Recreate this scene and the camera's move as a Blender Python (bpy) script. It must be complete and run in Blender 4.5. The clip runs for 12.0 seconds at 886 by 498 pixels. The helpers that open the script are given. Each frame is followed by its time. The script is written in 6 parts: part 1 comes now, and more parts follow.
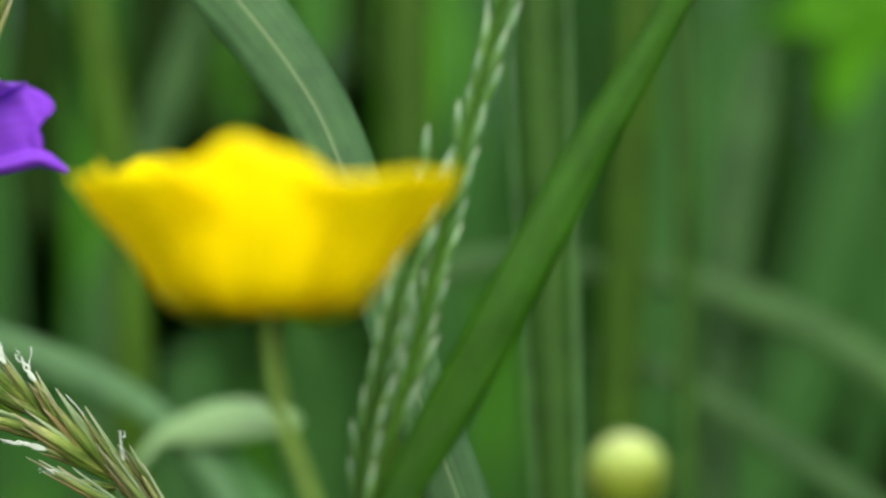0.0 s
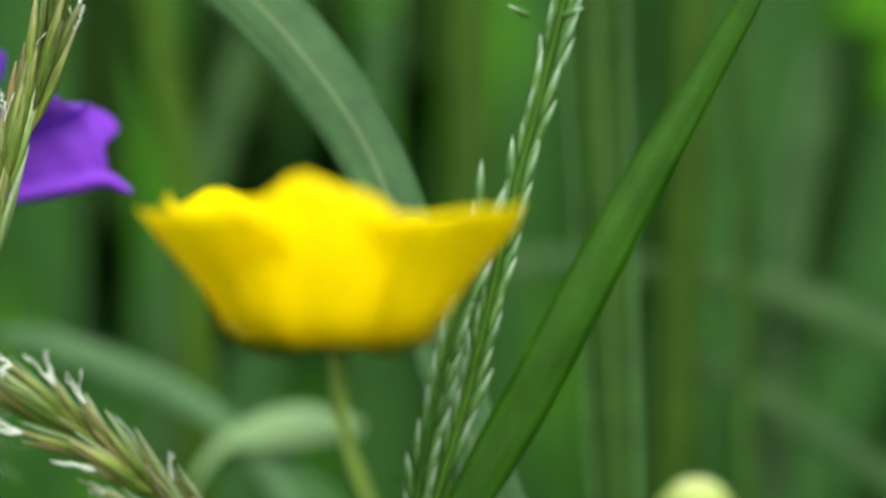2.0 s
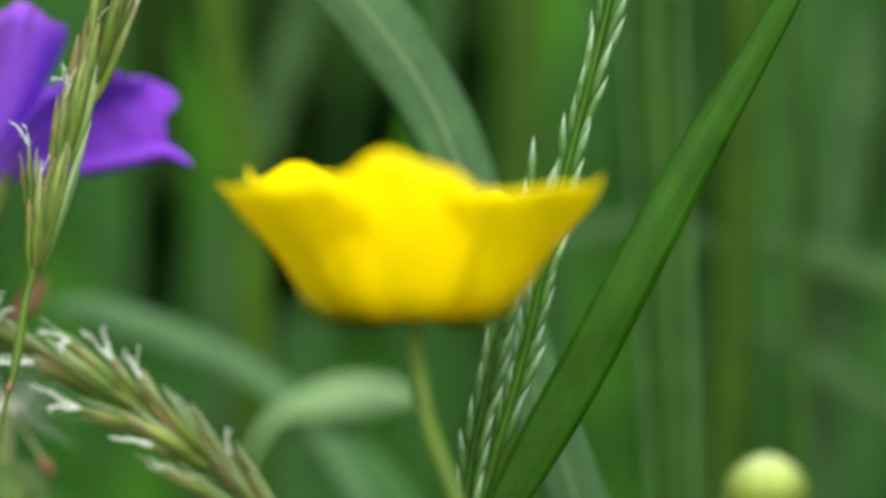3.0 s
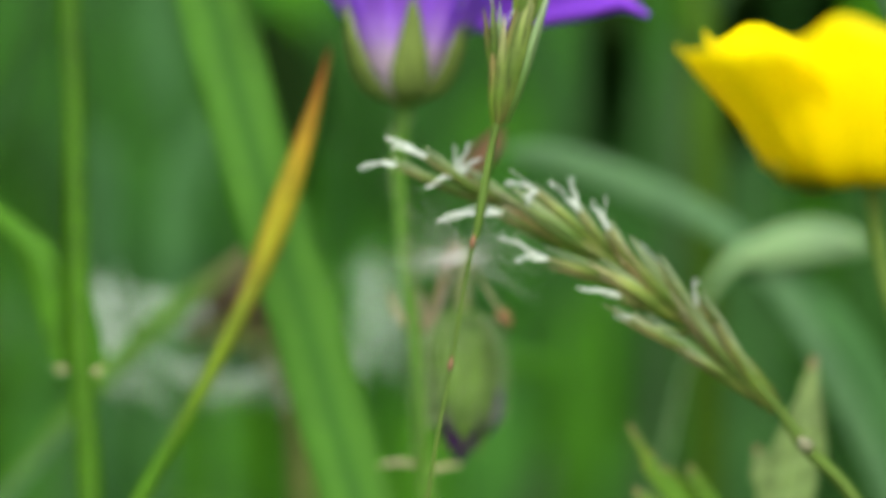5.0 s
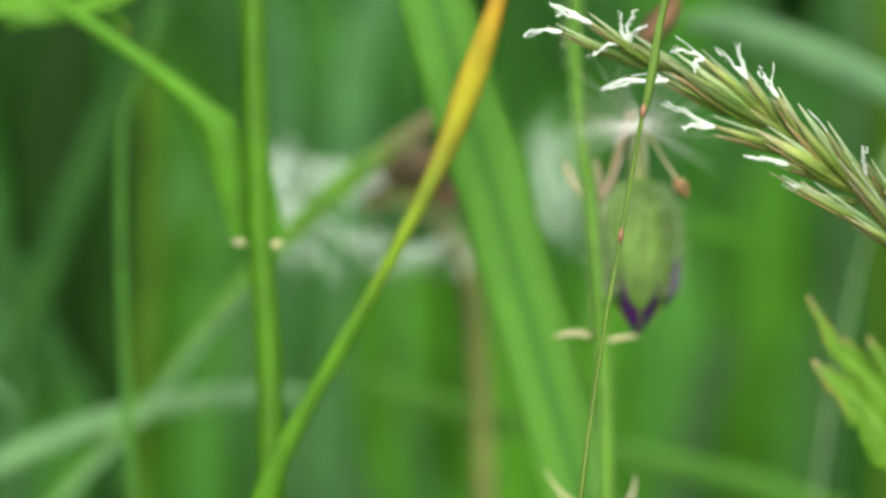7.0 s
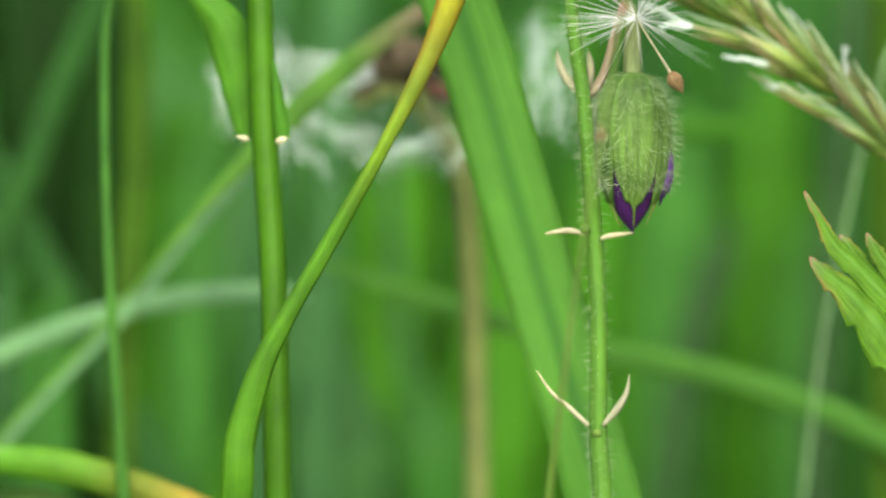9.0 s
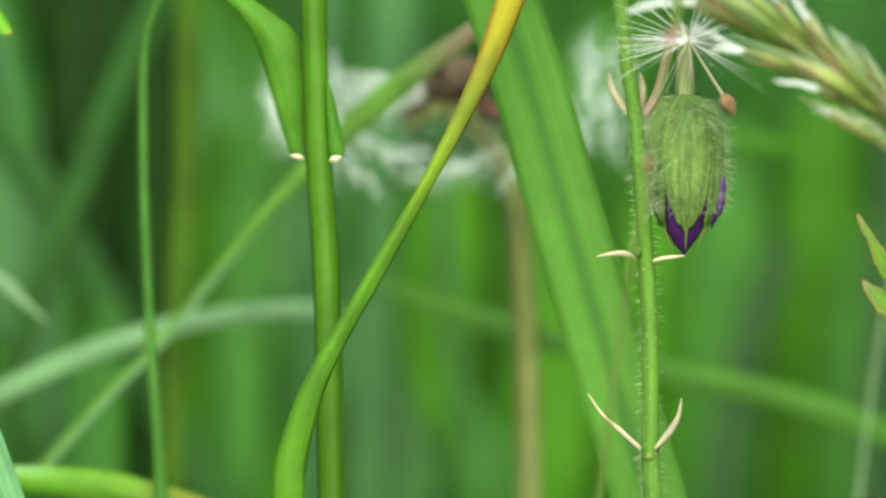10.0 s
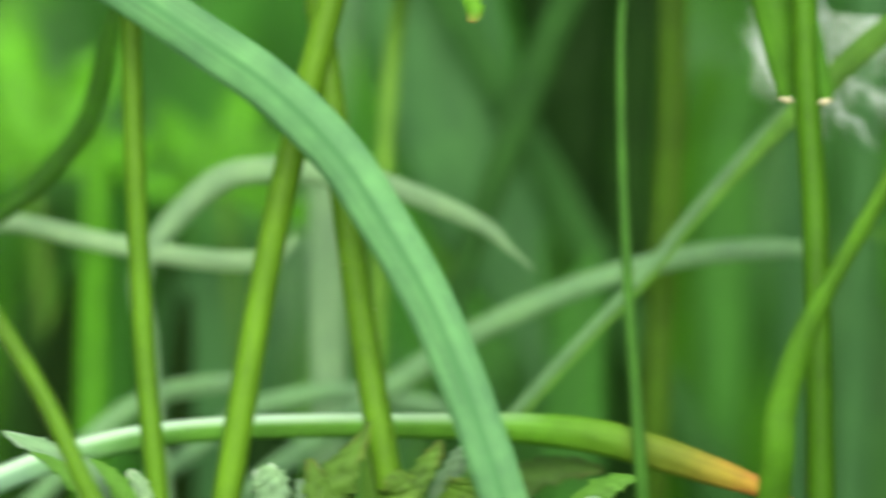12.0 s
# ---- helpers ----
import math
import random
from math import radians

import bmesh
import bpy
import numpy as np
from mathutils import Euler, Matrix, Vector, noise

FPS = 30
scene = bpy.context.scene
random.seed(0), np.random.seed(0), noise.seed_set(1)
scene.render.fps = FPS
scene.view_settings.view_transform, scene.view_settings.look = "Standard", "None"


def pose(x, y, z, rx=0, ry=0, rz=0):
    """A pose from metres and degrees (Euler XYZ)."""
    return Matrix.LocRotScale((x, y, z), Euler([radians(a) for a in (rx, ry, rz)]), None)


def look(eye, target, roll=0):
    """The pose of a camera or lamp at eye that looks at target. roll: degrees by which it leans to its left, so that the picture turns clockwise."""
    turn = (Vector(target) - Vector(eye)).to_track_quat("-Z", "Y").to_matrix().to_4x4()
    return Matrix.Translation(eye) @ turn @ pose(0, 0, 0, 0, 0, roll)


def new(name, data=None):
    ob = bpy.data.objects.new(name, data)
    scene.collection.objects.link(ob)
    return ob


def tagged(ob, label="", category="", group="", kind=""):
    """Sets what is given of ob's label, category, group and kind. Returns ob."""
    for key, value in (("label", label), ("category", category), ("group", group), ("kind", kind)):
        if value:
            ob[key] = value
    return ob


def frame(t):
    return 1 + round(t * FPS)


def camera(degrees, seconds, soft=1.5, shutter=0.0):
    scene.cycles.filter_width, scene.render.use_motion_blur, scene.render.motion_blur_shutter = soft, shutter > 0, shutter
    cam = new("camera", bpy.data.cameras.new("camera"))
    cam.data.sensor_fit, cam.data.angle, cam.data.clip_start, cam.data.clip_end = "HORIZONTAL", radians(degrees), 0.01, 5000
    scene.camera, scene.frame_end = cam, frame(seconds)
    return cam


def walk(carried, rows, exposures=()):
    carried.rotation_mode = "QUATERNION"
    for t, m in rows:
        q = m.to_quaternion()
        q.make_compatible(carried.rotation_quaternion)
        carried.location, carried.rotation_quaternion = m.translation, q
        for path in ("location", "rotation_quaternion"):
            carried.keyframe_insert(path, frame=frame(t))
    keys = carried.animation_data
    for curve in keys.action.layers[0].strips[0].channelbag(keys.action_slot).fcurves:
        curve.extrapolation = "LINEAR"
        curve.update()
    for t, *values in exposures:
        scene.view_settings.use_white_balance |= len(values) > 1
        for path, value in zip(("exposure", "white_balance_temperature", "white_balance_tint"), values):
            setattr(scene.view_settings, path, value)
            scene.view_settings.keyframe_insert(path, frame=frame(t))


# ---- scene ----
cam = camera(5.3, 12.0, soft=2.3, shutter=0.5)
cam.data.dof.use_dof = True
cam.data.dof.focus_distance = 0.64
cam.data.dof.aperture_fstop = 13.5
walk(cam, [
    (0, pose(0.00437, 0.01400, 0.29314, 94.1811, 0, -3.2085)),
    (0.5, pose(0.00699, 0.01250, 0.29378, 94.0465, 0, -3.3304)),
    (1, pose(0.01274, 0.01100, 0.30190, 93.3990, 0, -2.8182)),
    (1.5, pose(0.00630, 0.00800, 0.31110, 92.7467, 0, -2.8567)),
    (2, pose(0.00442, 0.00550, 0.31219, 92.5892, 0, -2.8046)),
    (2.5, pose(0.00423, 0.00350, 0.31413, 92.3747, 0, -2.8164)),
    (2.7, pose(0.00135, 0.00300, 0.31481, 92.2678, 0, -2.9161)),
    (4.3, pose(-0.00280, 0.00100, 0.31961, 91.2433, 0, -1.3577)),
    (4.5, pose(-0.00348, 0.00100, 0.32184, 90.9690, 0, -0.9848)),
    (5, pose(-0.00506, 0.00180, 0.32423, 90.4748, 0, -0.5236)),
    (5.5, pose(-0.00543, 0.00300, 0.32682, 90.0000, 0, 0.0000)),
    (6, pose(-0.00565, 0.00450, 0.33034, 89.5312, 0, 0.3173)),
    (6.5, pose(-0.00426, 0.00650, 0.32878, 89.5562, 0, 0.6300)),
    (7, pose(-0.00180, 0.01000, 0.32378, 89.7329, 0, 0.8090)),
    (7.5, pose(-0.00019, 0.01400, 0.31999, 89.8502, 0, 0.9282)),
    (7.7, pose(0.00023, 0.01600, 0.31955, 89.7319, 0, 0.9058)),
    (9.3, pose(0.00106, 0.02450, 0.32716, 88.9002, 0, 1.0626)),
    (9.5, pose(0.00221, 0.02500, 0.32863, 88.8321, 0, 1.2596)),
    (10, pose(0.00124, 0.02650, 0.32954, 88.7182, 0, 1.3453)),
    (10.5, pose(-0.00010, 0.02900, 0.32910, 88.6960, 0, 1.5343)),
    (11, pose(-0.00172, 0.03150, 0.32944, 88.5298, 0, 1.8508)),
    (11.5, pose(-0.00350, 0.03300, 0.32894, 88.4382, 0, 2.5667)),
    (12, pose(-0.00473, 0.03400, 0.33120, 88.2279, 0, 3.7664)),
], exposures=[(0, 0.60), (4.3, 0.56), (5.2, 0.72), (6.5, 1.08), (7.5, 1.14), (9.3, 1.26), (10.5, 1.24), (12, 1.0)])

# ---------- sky and light ----------
SUN_ELEVATION, SUN_TURN = 36.0, 178.0
world = bpy.data.worlds.new("overcast_sky")
scene.world = world
world.use_nodes = True
sky = world.node_tree.nodes.new("ShaderNodeTexSky")
sky.sky_type, sky.sun_disc = "NISHITA", False
sky.sun_elevation, sky.sun_rotation = radians(SUN_ELEVATION), radians(SUN_TURN)
sky.air_density, sky.dust_density, sky.ozone_density = 1.0, 4.0, 1.0
back = world.node_tree.nodes["Background"]
back.inputs["Strength"].default_value = 0.098
world.node_tree.links.new(sky.outputs["Color"], back.inputs["Color"])
sun = new("sun", bpy.data.lights.new("sun", "SUN"))
sun.data.energy, sun.data.angle, sun.data.color = 3.7, radians(75), (1.0, 0.97, 0.90)
a = radians(SUN_TURN)
sun.matrix_world = look((0, 0, 5), Vector((0, 0, 5)) - Vector((math.sin(a) * math.cos(radians(SUN_ELEVATION)), math.cos(a) * math.cos(radians(SUN_ELEVATION)), math.sin(radians(SUN_ELEVATION)))))


# ---------- materials ----------
def nodes_of(name):
    m = bpy.data.materials.new(name)
    m.use_nodes = True
    nt = m.node_tree
    return m, nt, nt.nodes["Principled BSDF"], nt.nodes["Material Output"]


def add(nt, kind, **values):
    n = nt.nodes.new(kind)
    for key, value in values.items():
        n.inputs[key].default_value = value
    return n


def mix(nt, fac, a, b, blend="MIX"):
    n = nt.nodes.new("ShaderNodeMix")
    n.data_type, n.blend_type = "RGBA", blend
    for slot, value in ((0, fac), (6, a), (7, b)):
        if isinstance(value, (int, float)):
            n.inputs[slot].default_value = value
        elif isinstance(value, tuple):
            n.inputs[slot].default_value = (*value, 1)
        else:
            nt.links.new(value, n.inputs[slot])
    return n.outputs[2]


def ramp(nt, fac, stops):
    n = nt.nodes.new("ShaderNodeValToRGB")
    while len(n.color_ramp.elements) < len(stops):
        n.color_ramp.elements.new(0.5)
    for e, (at, c) in zip(n.color_ramp.elements, stops):
        e.position, e.color = at, (*c, 1)
    nt.links.new(fac, n.inputs[0])
    return n.outputs[0]


def leaf(name, base, rib=None, veins=0.35, vein_count=9.0, rough=0.45, through_light=0.4, along=None, spots=0.25, vary=0.25, relief=0.4, gloss=0.16, glow_tint=(0.82, 1.15, 0.42), rib_span=(0.03, 0.10), rib_part=0.75, edge=None, lit_margin=None):
    """Plant skin. UV: x across the blade, y along it from root (0) to tip (1)."""
    m, nt, bsdf, out = nodes_of(name)
    L = nt.links
    uv = nt.nodes.new("ShaderNodeUVMap")
    sep = nt.nodes.new("ShaderNodeSeparateXYZ")
    L.new(uv.outputs[0], sep.inputs[0])
    col = ramp(nt, sep.outputs[1], along) if along else base
    # parallel veins: noise stretched along the blade
    stretch = add(nt, "ShaderNodeMapping", Scale=(vein_count, 1.2, 1.0))
    L.new(uv.outputs[0], stretch.inputs[0])
    lines = add(nt, "ShaderNodeTexNoise", Scale=2.2, Detail=3.0, Roughness=0.6)
    L.new(stretch.outputs[0], lines.inputs["Vector"])
    line_tone = ramp(nt, lines.outputs["Fac"], [(0.36, (1 - veins,) * 3), (0.62, (1 + veins * 0.6,) * 3)])
    col = mix(nt, 1.0, col, line_tone, "MULTIPLY")
    # blotches and specks at two scales
    geo = nt.nodes.new("ShaderNodeTexCoord")
    blot = add(nt, "ShaderNodeTexNoise", Scale=260.0, Detail=4.0, Roughness=0.6)
    L.new(geo.outputs["Object"], blot.inputs["Vector"])
    tone = ramp(nt, blot.outputs["Fac"], [(0.3, (1 - spots,) * 3), (0.7, (1 + spots * 0.7, 1 + spots * 0.6, 1.0))])
    col = mix(nt, 1.0, col, tone, "MULTIPLY")
    if rib or edge:
        mid = nt.nodes.new("ShaderNodeMath")
        mid.operation = "SUBTRACT"
        mid.inputs[1].default_value = 0.5
        L.new(sep.outputs[0], mid.inputs[0])
        ab = nt.nodes.new("ShaderNodeMath")
        ab.operation = "ABSOLUTE"
        L.new(mid.outputs[0], ab.inputs[0])
    if rib:
        on = ramp(nt, ab.outputs[0], [(rib_span[0], (rib_part,) * 3), (rib_span[1], (0.0,) * 3)])
        col = mix(nt, on, col, rib)
    if edge:
        # blotched, discoloured margin along a stretch of the blade
        tint, lo, hi = edge
        rim = ramp(nt, ab.outputs[0], [(0.22, (0.0,) * 3), (0.44, (1.0,) * 3)])
        reach = ramp(nt, sep.outputs[1], [(lo, (0.0,) * 3), (hi, (1.0,) * 3)])
        patch = ramp(nt, blot.outputs["Fac"], [(0.40, (0.15,) * 3), (0.60, (1.0,) * 3)])
        on = mix(nt, 1.0, mix(nt, 1.0, rim, reach, "MULTIPLY"), patch, "MULTIPLY")
        col = mix(nt, on, col, tint)
    if lit_margin:
        # light on a folded upper margin, painted pale over a stretch of the blade
        tint, u0, u1, lo, hi = lit_margin
        rim = ramp(nt, sep.outputs[0], [(u0, (1.0,) * 3), (u1, (0.0,) * 3)])
        reach = ramp(nt, sep.outputs[1], [(lo, (1.0,) * 3), (hi, (0.0,) * 3)])
        col = mix(nt, mix(nt, 1.0, rim, reach, "MULTIPLY"), col, tint)
    info = nt.nodes.new("ShaderNodeObjectInfo")
    rnd = ramp(nt, info.outputs["Random"], [(0.0, (1 - vary, 1 - vary * 0.8, 1 - vary)), (1.0, (1 + vary, 1 + vary * 0.7, 1 + vary * 0.4))])
    col = mix(nt, 1.0, col, rnd, "MULTIPLY")
    if isinstance(col, tuple):
        bsdf.inputs["Base Color"].default_value = (*col, 1)
    else:
        L.new(col, bsdf.inputs["Base Color"])
    bsdf.inputs["Roughness"].default_value = rough
    bsdf.inputs["Specular IOR Level"].default_value = gloss
    bump = add(nt, "ShaderNodeBump", Strength=relief, Distance=0.0002)
    L.new(lines.outputs["Fac"], bump.inputs["Height"])
    L.new(bump.outputs[0], bsdf.inputs["Normal"])
    if through_light:
        glow = nt.nodes.new("ShaderNodeBsdfTranslucent")
        warm = mix(nt, 1.0, col, glow_tint, "MULTIPLY")
        L.new(warm, glow.inputs[0])
        both = nt.nodes.new("ShaderNodeMixShader")
        both.inputs[0].default_value = through_light
        L.new(bsdf.outputs[0], both.inputs[1])
        L.new(glow.outputs[0], both.inputs[2])
        L.new(both.outputs[0], out.inputs[0])
    return m


def petal_skin(name, along, rough=0.35, through_light=0.35, lines=0.12, count=14.0):
    return leaf(name, (1, 1, 1), veins=lines, vein_count=count, rough=rough, through_light=through_light, along=along, spots=0.05, vary=0.0, relief=0.25, gloss=0.12, glow_tint=(1.0, 0.97, 0.9))


GREY_GREEN = leaf("grey_green_blade", (0.066, 0.165, 0.075), rib=(0.22, 0.32, 0.18), vein_count=22, rough=0.4, rib_span=(0.010, 0.035), rib_part=0.6)
FRESH = leaf("fresh_green_blade", (0.090, 0.272, 0.036), rib=(0.044, 0.165, 0.024), veins=0.17, vein_count=42, rough=0.4, spots=0.12, rib_span=(0.03, 0.15), rib_part=0.85)
DARK = leaf("dark_green_blade", (0.022, 0.10, 0.003), veins=0.3, vein_count=14, rough=0.4)
BLUISH = leaf("bluish_green_blade", (0.16, 0.40, 0.18), rib=(0.09, 0.28, 0.10), veins=0.22, vein_count=6, rough=0.55, gloss=0.15)
# dark green with the shade of the deep meadow put into it
SHADE = leaf("painted_shade_blade", (0.011, 0.048, 0.005), vein_count=10, rough=0.6, gloss=0.12)
MEDIUM = leaf("medium_green_blade", (0.026, 0.105, 0.018), vein_count=10, rough=0.6, gloss=0.15)
# near-black colour painted for the shade in gaps between plants
GAP_SHADE = leaf("gap_shade_blade", (0.010, 0.030, 0.005), vein_count=10, rough=0.7, gloss=0.05)
MOTTLED = leaf("mottled_yellow_green_leaf", (0.10, 0.235, 0.030), edge=((0.17, 0.19, 0.05), 0.5, 0.9), veins=0.3, vein_count=4, rough=0.6, spots=0.5)
OLIVE = leaf("olive_leaf", (0.070, 0.170, 0.030), edge=((0.16, 0.12, 0.045), 0.55, 0.92), veins=0.3, vein_count=4, rough=0.6, spots=0.5)
DIM_PALE = leaf("dim_grey_green_blade", (0.053, 0.138, 0.046), vein_count=10, rough=0.5)
SOFT_GREEN = leaf("soft_green_blade", (0.050, 0.165, 0.042), vein_count=10, rough=0.55)
DIM_LIGHT = leaf("olive_green_blade", (0.042, 0.118, 0.006), vein_count=10, rough=0.5)
STALKY = leaf("ribbed_green_blade", (0.032, 0.105, 0.012), rib=(0.06, 0.15, 0.03), veins=0.35, vein_count=9, rough=0.5)
BROAD = leaf("broad_dim_leaf", (0.066, 0.205, 0.068), veins=0.2, vein_count=4, rough=0.6)
THIN = leaf("slim_green_blade", (0.072, 0.225, 0.036), vein_count=10, rough=0.4)
WHITISH = leaf("whitish_green_blade", (0.265, 0.465, 0.265), vein_count=10, rough=0.5)
PALE = leaf("pale_green_blade", (0.155, 0.335, 0.170), vein_count=10, rough=0.45)
STEM = leaf("green_stem", (0.032, 0.105, 0.005), veins=0.25, vein_count=6, rough=0.4, through_light=0.15)
STEM_DULL = leaf("dull_green_stem", (0.085, 0.16, 0.03), veins=0.3, vein_count=5, rough=0.5, through_light=0.1)
STEM_BRIGHT = leaf("bright_green_stem", (0.088, 0.215, 0.013), veins=0.2, vein_count=6, rough=0.45, through_light=0.2)
STEM_HAIRY = leaf("downy_green_stem", (0.10, 0.245, 0.032), veins=0.2, vein_count=5, rough=0.55, through_light=0.2)
MID = leaf("mid_green_blade", (0.054, 0.215, 0.033), vein_count=10, rough=0.45)
LIGHT = leaf("yellow_green_blade", (0.074, 0.285, 0.014), vein_count=10, rough=0.45)
COLLAR = leaf("collar_leaf_green", (0.068, 0.225, 0.018), veins=0.35, vein_count=12, rough=0.45)
STRAW = leaf("straw_stem", (0.20, 0.245, 0.085), veins=0.3, vein_count=5, rough=0.6, through_light=0.15)
ORANGE_TIP = leaf("withering_blade", (1, 1, 1), veins=0.3, vein_count=16, spots=0.35, edge=((0.24, 0.095, 0.02), 0.66, 0.80), along=[(0.0, (0.066, 0.225, 0.014)), (0.61, (0.078, 0.225, 0.015)), (0.66, (0.16, 0.30, 0.02)), (0.72, (0.18, 0.25, 0.03)), (0.75, (0.28, 0.30, 0.03)), (0.78, (0.38, 0.39, 0.03)), (0.82, (0.52, 0.47, 0.035)), (0.87, (0.50, 0.35, 0.035)), (0.94, (0.34, 0.15, 0.03)), (1.0, (0.12, 0.04, 0.015))])
TAN_TIP = leaf("tan_tipped_blade", (1, 1, 1), veins=0.2, vein_count=24, along=[(0.0, (0.12, 0.32, 0.045)), (0.92, (0.12, 0.31, 0.045)), (0.96, (0.24, 0.30, 0.12)), (1.0, (0.42, 0.34, 0.24))])
# the mint band along one margin paints light caught by the upper rim
ORANGE_ARC = leaf("withering_arched_blade", (1, 1, 1), veins=0.28, vein_count=16, lit_margin=((0.50, 0.72, 0.56), 0.16, 0.42, 0.60, 0.72), edge=((0.46, 0.16, 0.06), 0.84, 0.95), along=[(0.0, (0.27, 0.52, 0.36)), (0.42, (0.27, 0.52, 0.36)), (0.52, (0.13, 0.38, 0.06)), (0.72, (0.095, 0.29, 0.02)), (0.78, (0.105, 0.26, 0.02)), (0.84, (0.20, 0.26, 0.03)), (0.89, (0.42, 0.35, 0.05)), (0.94, (0.54, 0.31, 0.06)), (1.0, (0.48, 0.20, 0.08))])
SPIKELET = leaf("spikelet_green", (1, 1, 1), veins=0.4, vein_count=4, through_light=0.3, along=[(0.0, (0.045, 0.14, 0.03)), (0.5, (0.10, 0.23, 0.07)), (0.70, (0.22, 0.40, 0.26)), (0.88, (0.48, 0.64, 0.56)), (1.0, (0.40, 0.54, 0.46))])
SPIKELET_BROWN = leaf("spikelet_brownish", (1, 1, 1), veins=0.58, vein_count=5, spots=0.4, vary=0.38, relief=0.8, through_light=0.25, along=[(0.0, (0.13, 0.15, 0.05)), (0.12, (0.11, 0.16, 0.04)), (0.3, (0.080, 0.15, 0.028)), (0.55, (0.15, 0.225, 0.065)), (0.78, (0.25, 0.30, 0.16)), (0.9, (0.40, 0.42, 0.30)), (1.0, (0.60, 0.66, 0.56))])
SPIKELET_PALE = leaf("spikelet_mint", (1, 1, 1), veins=0.4, vein_count=4, spots=0.3, vary=0.25, relief=0.6, through_light=0.25, along=[(0.0, (0.10, 0.21, 0.04)), (0.3, (0.12, 0.235, 0.065)), (0.6, (0.24, 0.36, 0.19)), (0.85, (0.38, 0.50, 0.37)), (1.0, (0.58, 0.68, 0.58))])
SPIKELET_TAN = leaf("spikelet_shaded_tan", (1, 1, 1), veins=0.5, vein_count=4, spots=0.4, vary=0.3, relief=0.8, through_light=0.2, along=[(0.0, (0.075, 0.17, 0.02)), (0.3, (0.085, 0.16, 0.025)), (0.55, (0.135, 0.15, 0.05)), (0.85, (0.21, 0.18, 0.10)), (1.0, (0.42, 0.42, 0.32))])
FILAMENT = leaf("white_filament", (0.56, 0.66, 0.62), veins=0.1, rough=0.6, through_light=0.0, spots=0.1, vary=0.05)
CLOCK_DOWN = leaf("grey_white_down", (0.84, 0.99, 0.90), veins=0.05, rough=0.7, through_light=0.0, spots=0.05, vary=0.0)
DOWN = leaf("white_down", (0.72, 0.75, 0.71), veins=0.05, rough=0.7, through_light=0.0, spots=0.05, vary=0.0)
YELLOW = petal_skin("buttercup_yellow", [(0.0, (0.95, 0.74, 0.0)), (0.4, (0.98, 0.84, 0.0)), (1.0, (0.99, 0.88, 0.0))], rough=0.5, through_light=0.5, lines=0.08)
ANTHER = petal_skin("anther_yellow", [(0.0, (0.6, 0.5, 0.05)), (1.0, (0.85, 0.6, 0.02))])
FUZZ = leaf("fine_green_fuzz", (0.46, 0.55, 0.36), veins=0.05, rough=0.7, through_light=0.3, spots=0.05, vary=0.0)
VIOLET_PLAIN = petal_skin("violet_petal", [(0.0, (0.28, 0.075, 0.78)), (1.0, (0.27, 0.065, 0.78))], rough=0.5, lines=0.15)
VIOLET = petal_skin("cranesbill_violet", [(0.0, (0.88, 0.80, 0.88)), (0.20, (0.86, 0.74, 0.92)), (0.32, (0.60, 0.37, 0.94)), (0.48, (0.44, 0.18, 0.93)), (1.0, (0.40, 0.14, 0.92))], rough=0.5, lines=0.25, through_light=0.5)
VIOLET_DARK = petal_skin("rolled_petal_purple", [(0.0, (0.06, 0.02, 0.10)), (1.0, (0.05, 0.012, 0.09))], rough=0.45, through_light=0.1)
SEPAL_PALE = leaf("pale_sepal", (0.18, 0.27, 0.075), veins=0.3, vein_count=4, rough=0.6, through_light=0.3)
SEPAL = leaf("downy_sepal", (0.088, 0.185, 0.045), veins=0.34, vein_count=4, rough=0.6, through_light=0.2, spots=0.5)
PEDICEL = leaf("greyish_downy_stalk", (0.17, 0.22, 0.10), veins=0.35, vein_count=4, rough=0.65, through_light=0.15)
MAUVE = leaf("mauve_stalk", (0.27, 0.21, 0.16), veins=0.4, vein_count=4, rough=0.65, through_light=0.15)
SEPAL_YELLOW = leaf("yellowish_sepal", (0.45, 0.46, 0.04), veins=0.2, rough=0.5)
# olive foot to pale green is bud colour; whitish top is a painted highlight
BUD_SKIN = leaf("bud_skin_highlit_top", (1, 1, 1), veins=0.2, vein_count=6, through_light=0.25, along=[(0.0, (0.06, 0.12, 0.01)), (0.42, (0.13, 0.19, 0.02)), (0.55, (0.28, 0.40, 0.10)), (0.72, (0.46, 0.60, 0.26)), (1.0, (0.62, 0.74, 0.48))])
CRANE_LEAF = leaf("cranesbill_leaf", (0.095, 0.265, 0.035), veins=0.2, vein_count=3, rough=0.55)
CRANE_LEAF_DOWNY = leaf("downy_cranesbill_leaf", (0.135, 0.26, 0.155), edge=((0.34, 0.46, 0.36), 0.72, 0.97), veins=0.3, vein_count=4, rough=0.65, spots=0.4, through_light=0.12)
BRACT = leaf("papery_bract", (0.50, 0.49, 0.36), veins=0.5, rough=0.6, through_light=0.3)
BRACT_RED = leaf("reddish_bract", (0.26, 0.16, 0.11), veins=0.3, rough=0.6)
BRACT_PINK = leaf("pinkish_bract", (0.27, 0.13, 0.12), veins=0.3, rough=0.6)
BROWN = leaf("dry_brown", (0.20, 0.12, 0.08), veins=0.3, rough=0.7, through_light=0.0)
DARK_BROWN = leaf("dark_receptacle", (0.085, 0.070, 0.045), veins=0.3, rough=0.8, through_light=0.0)


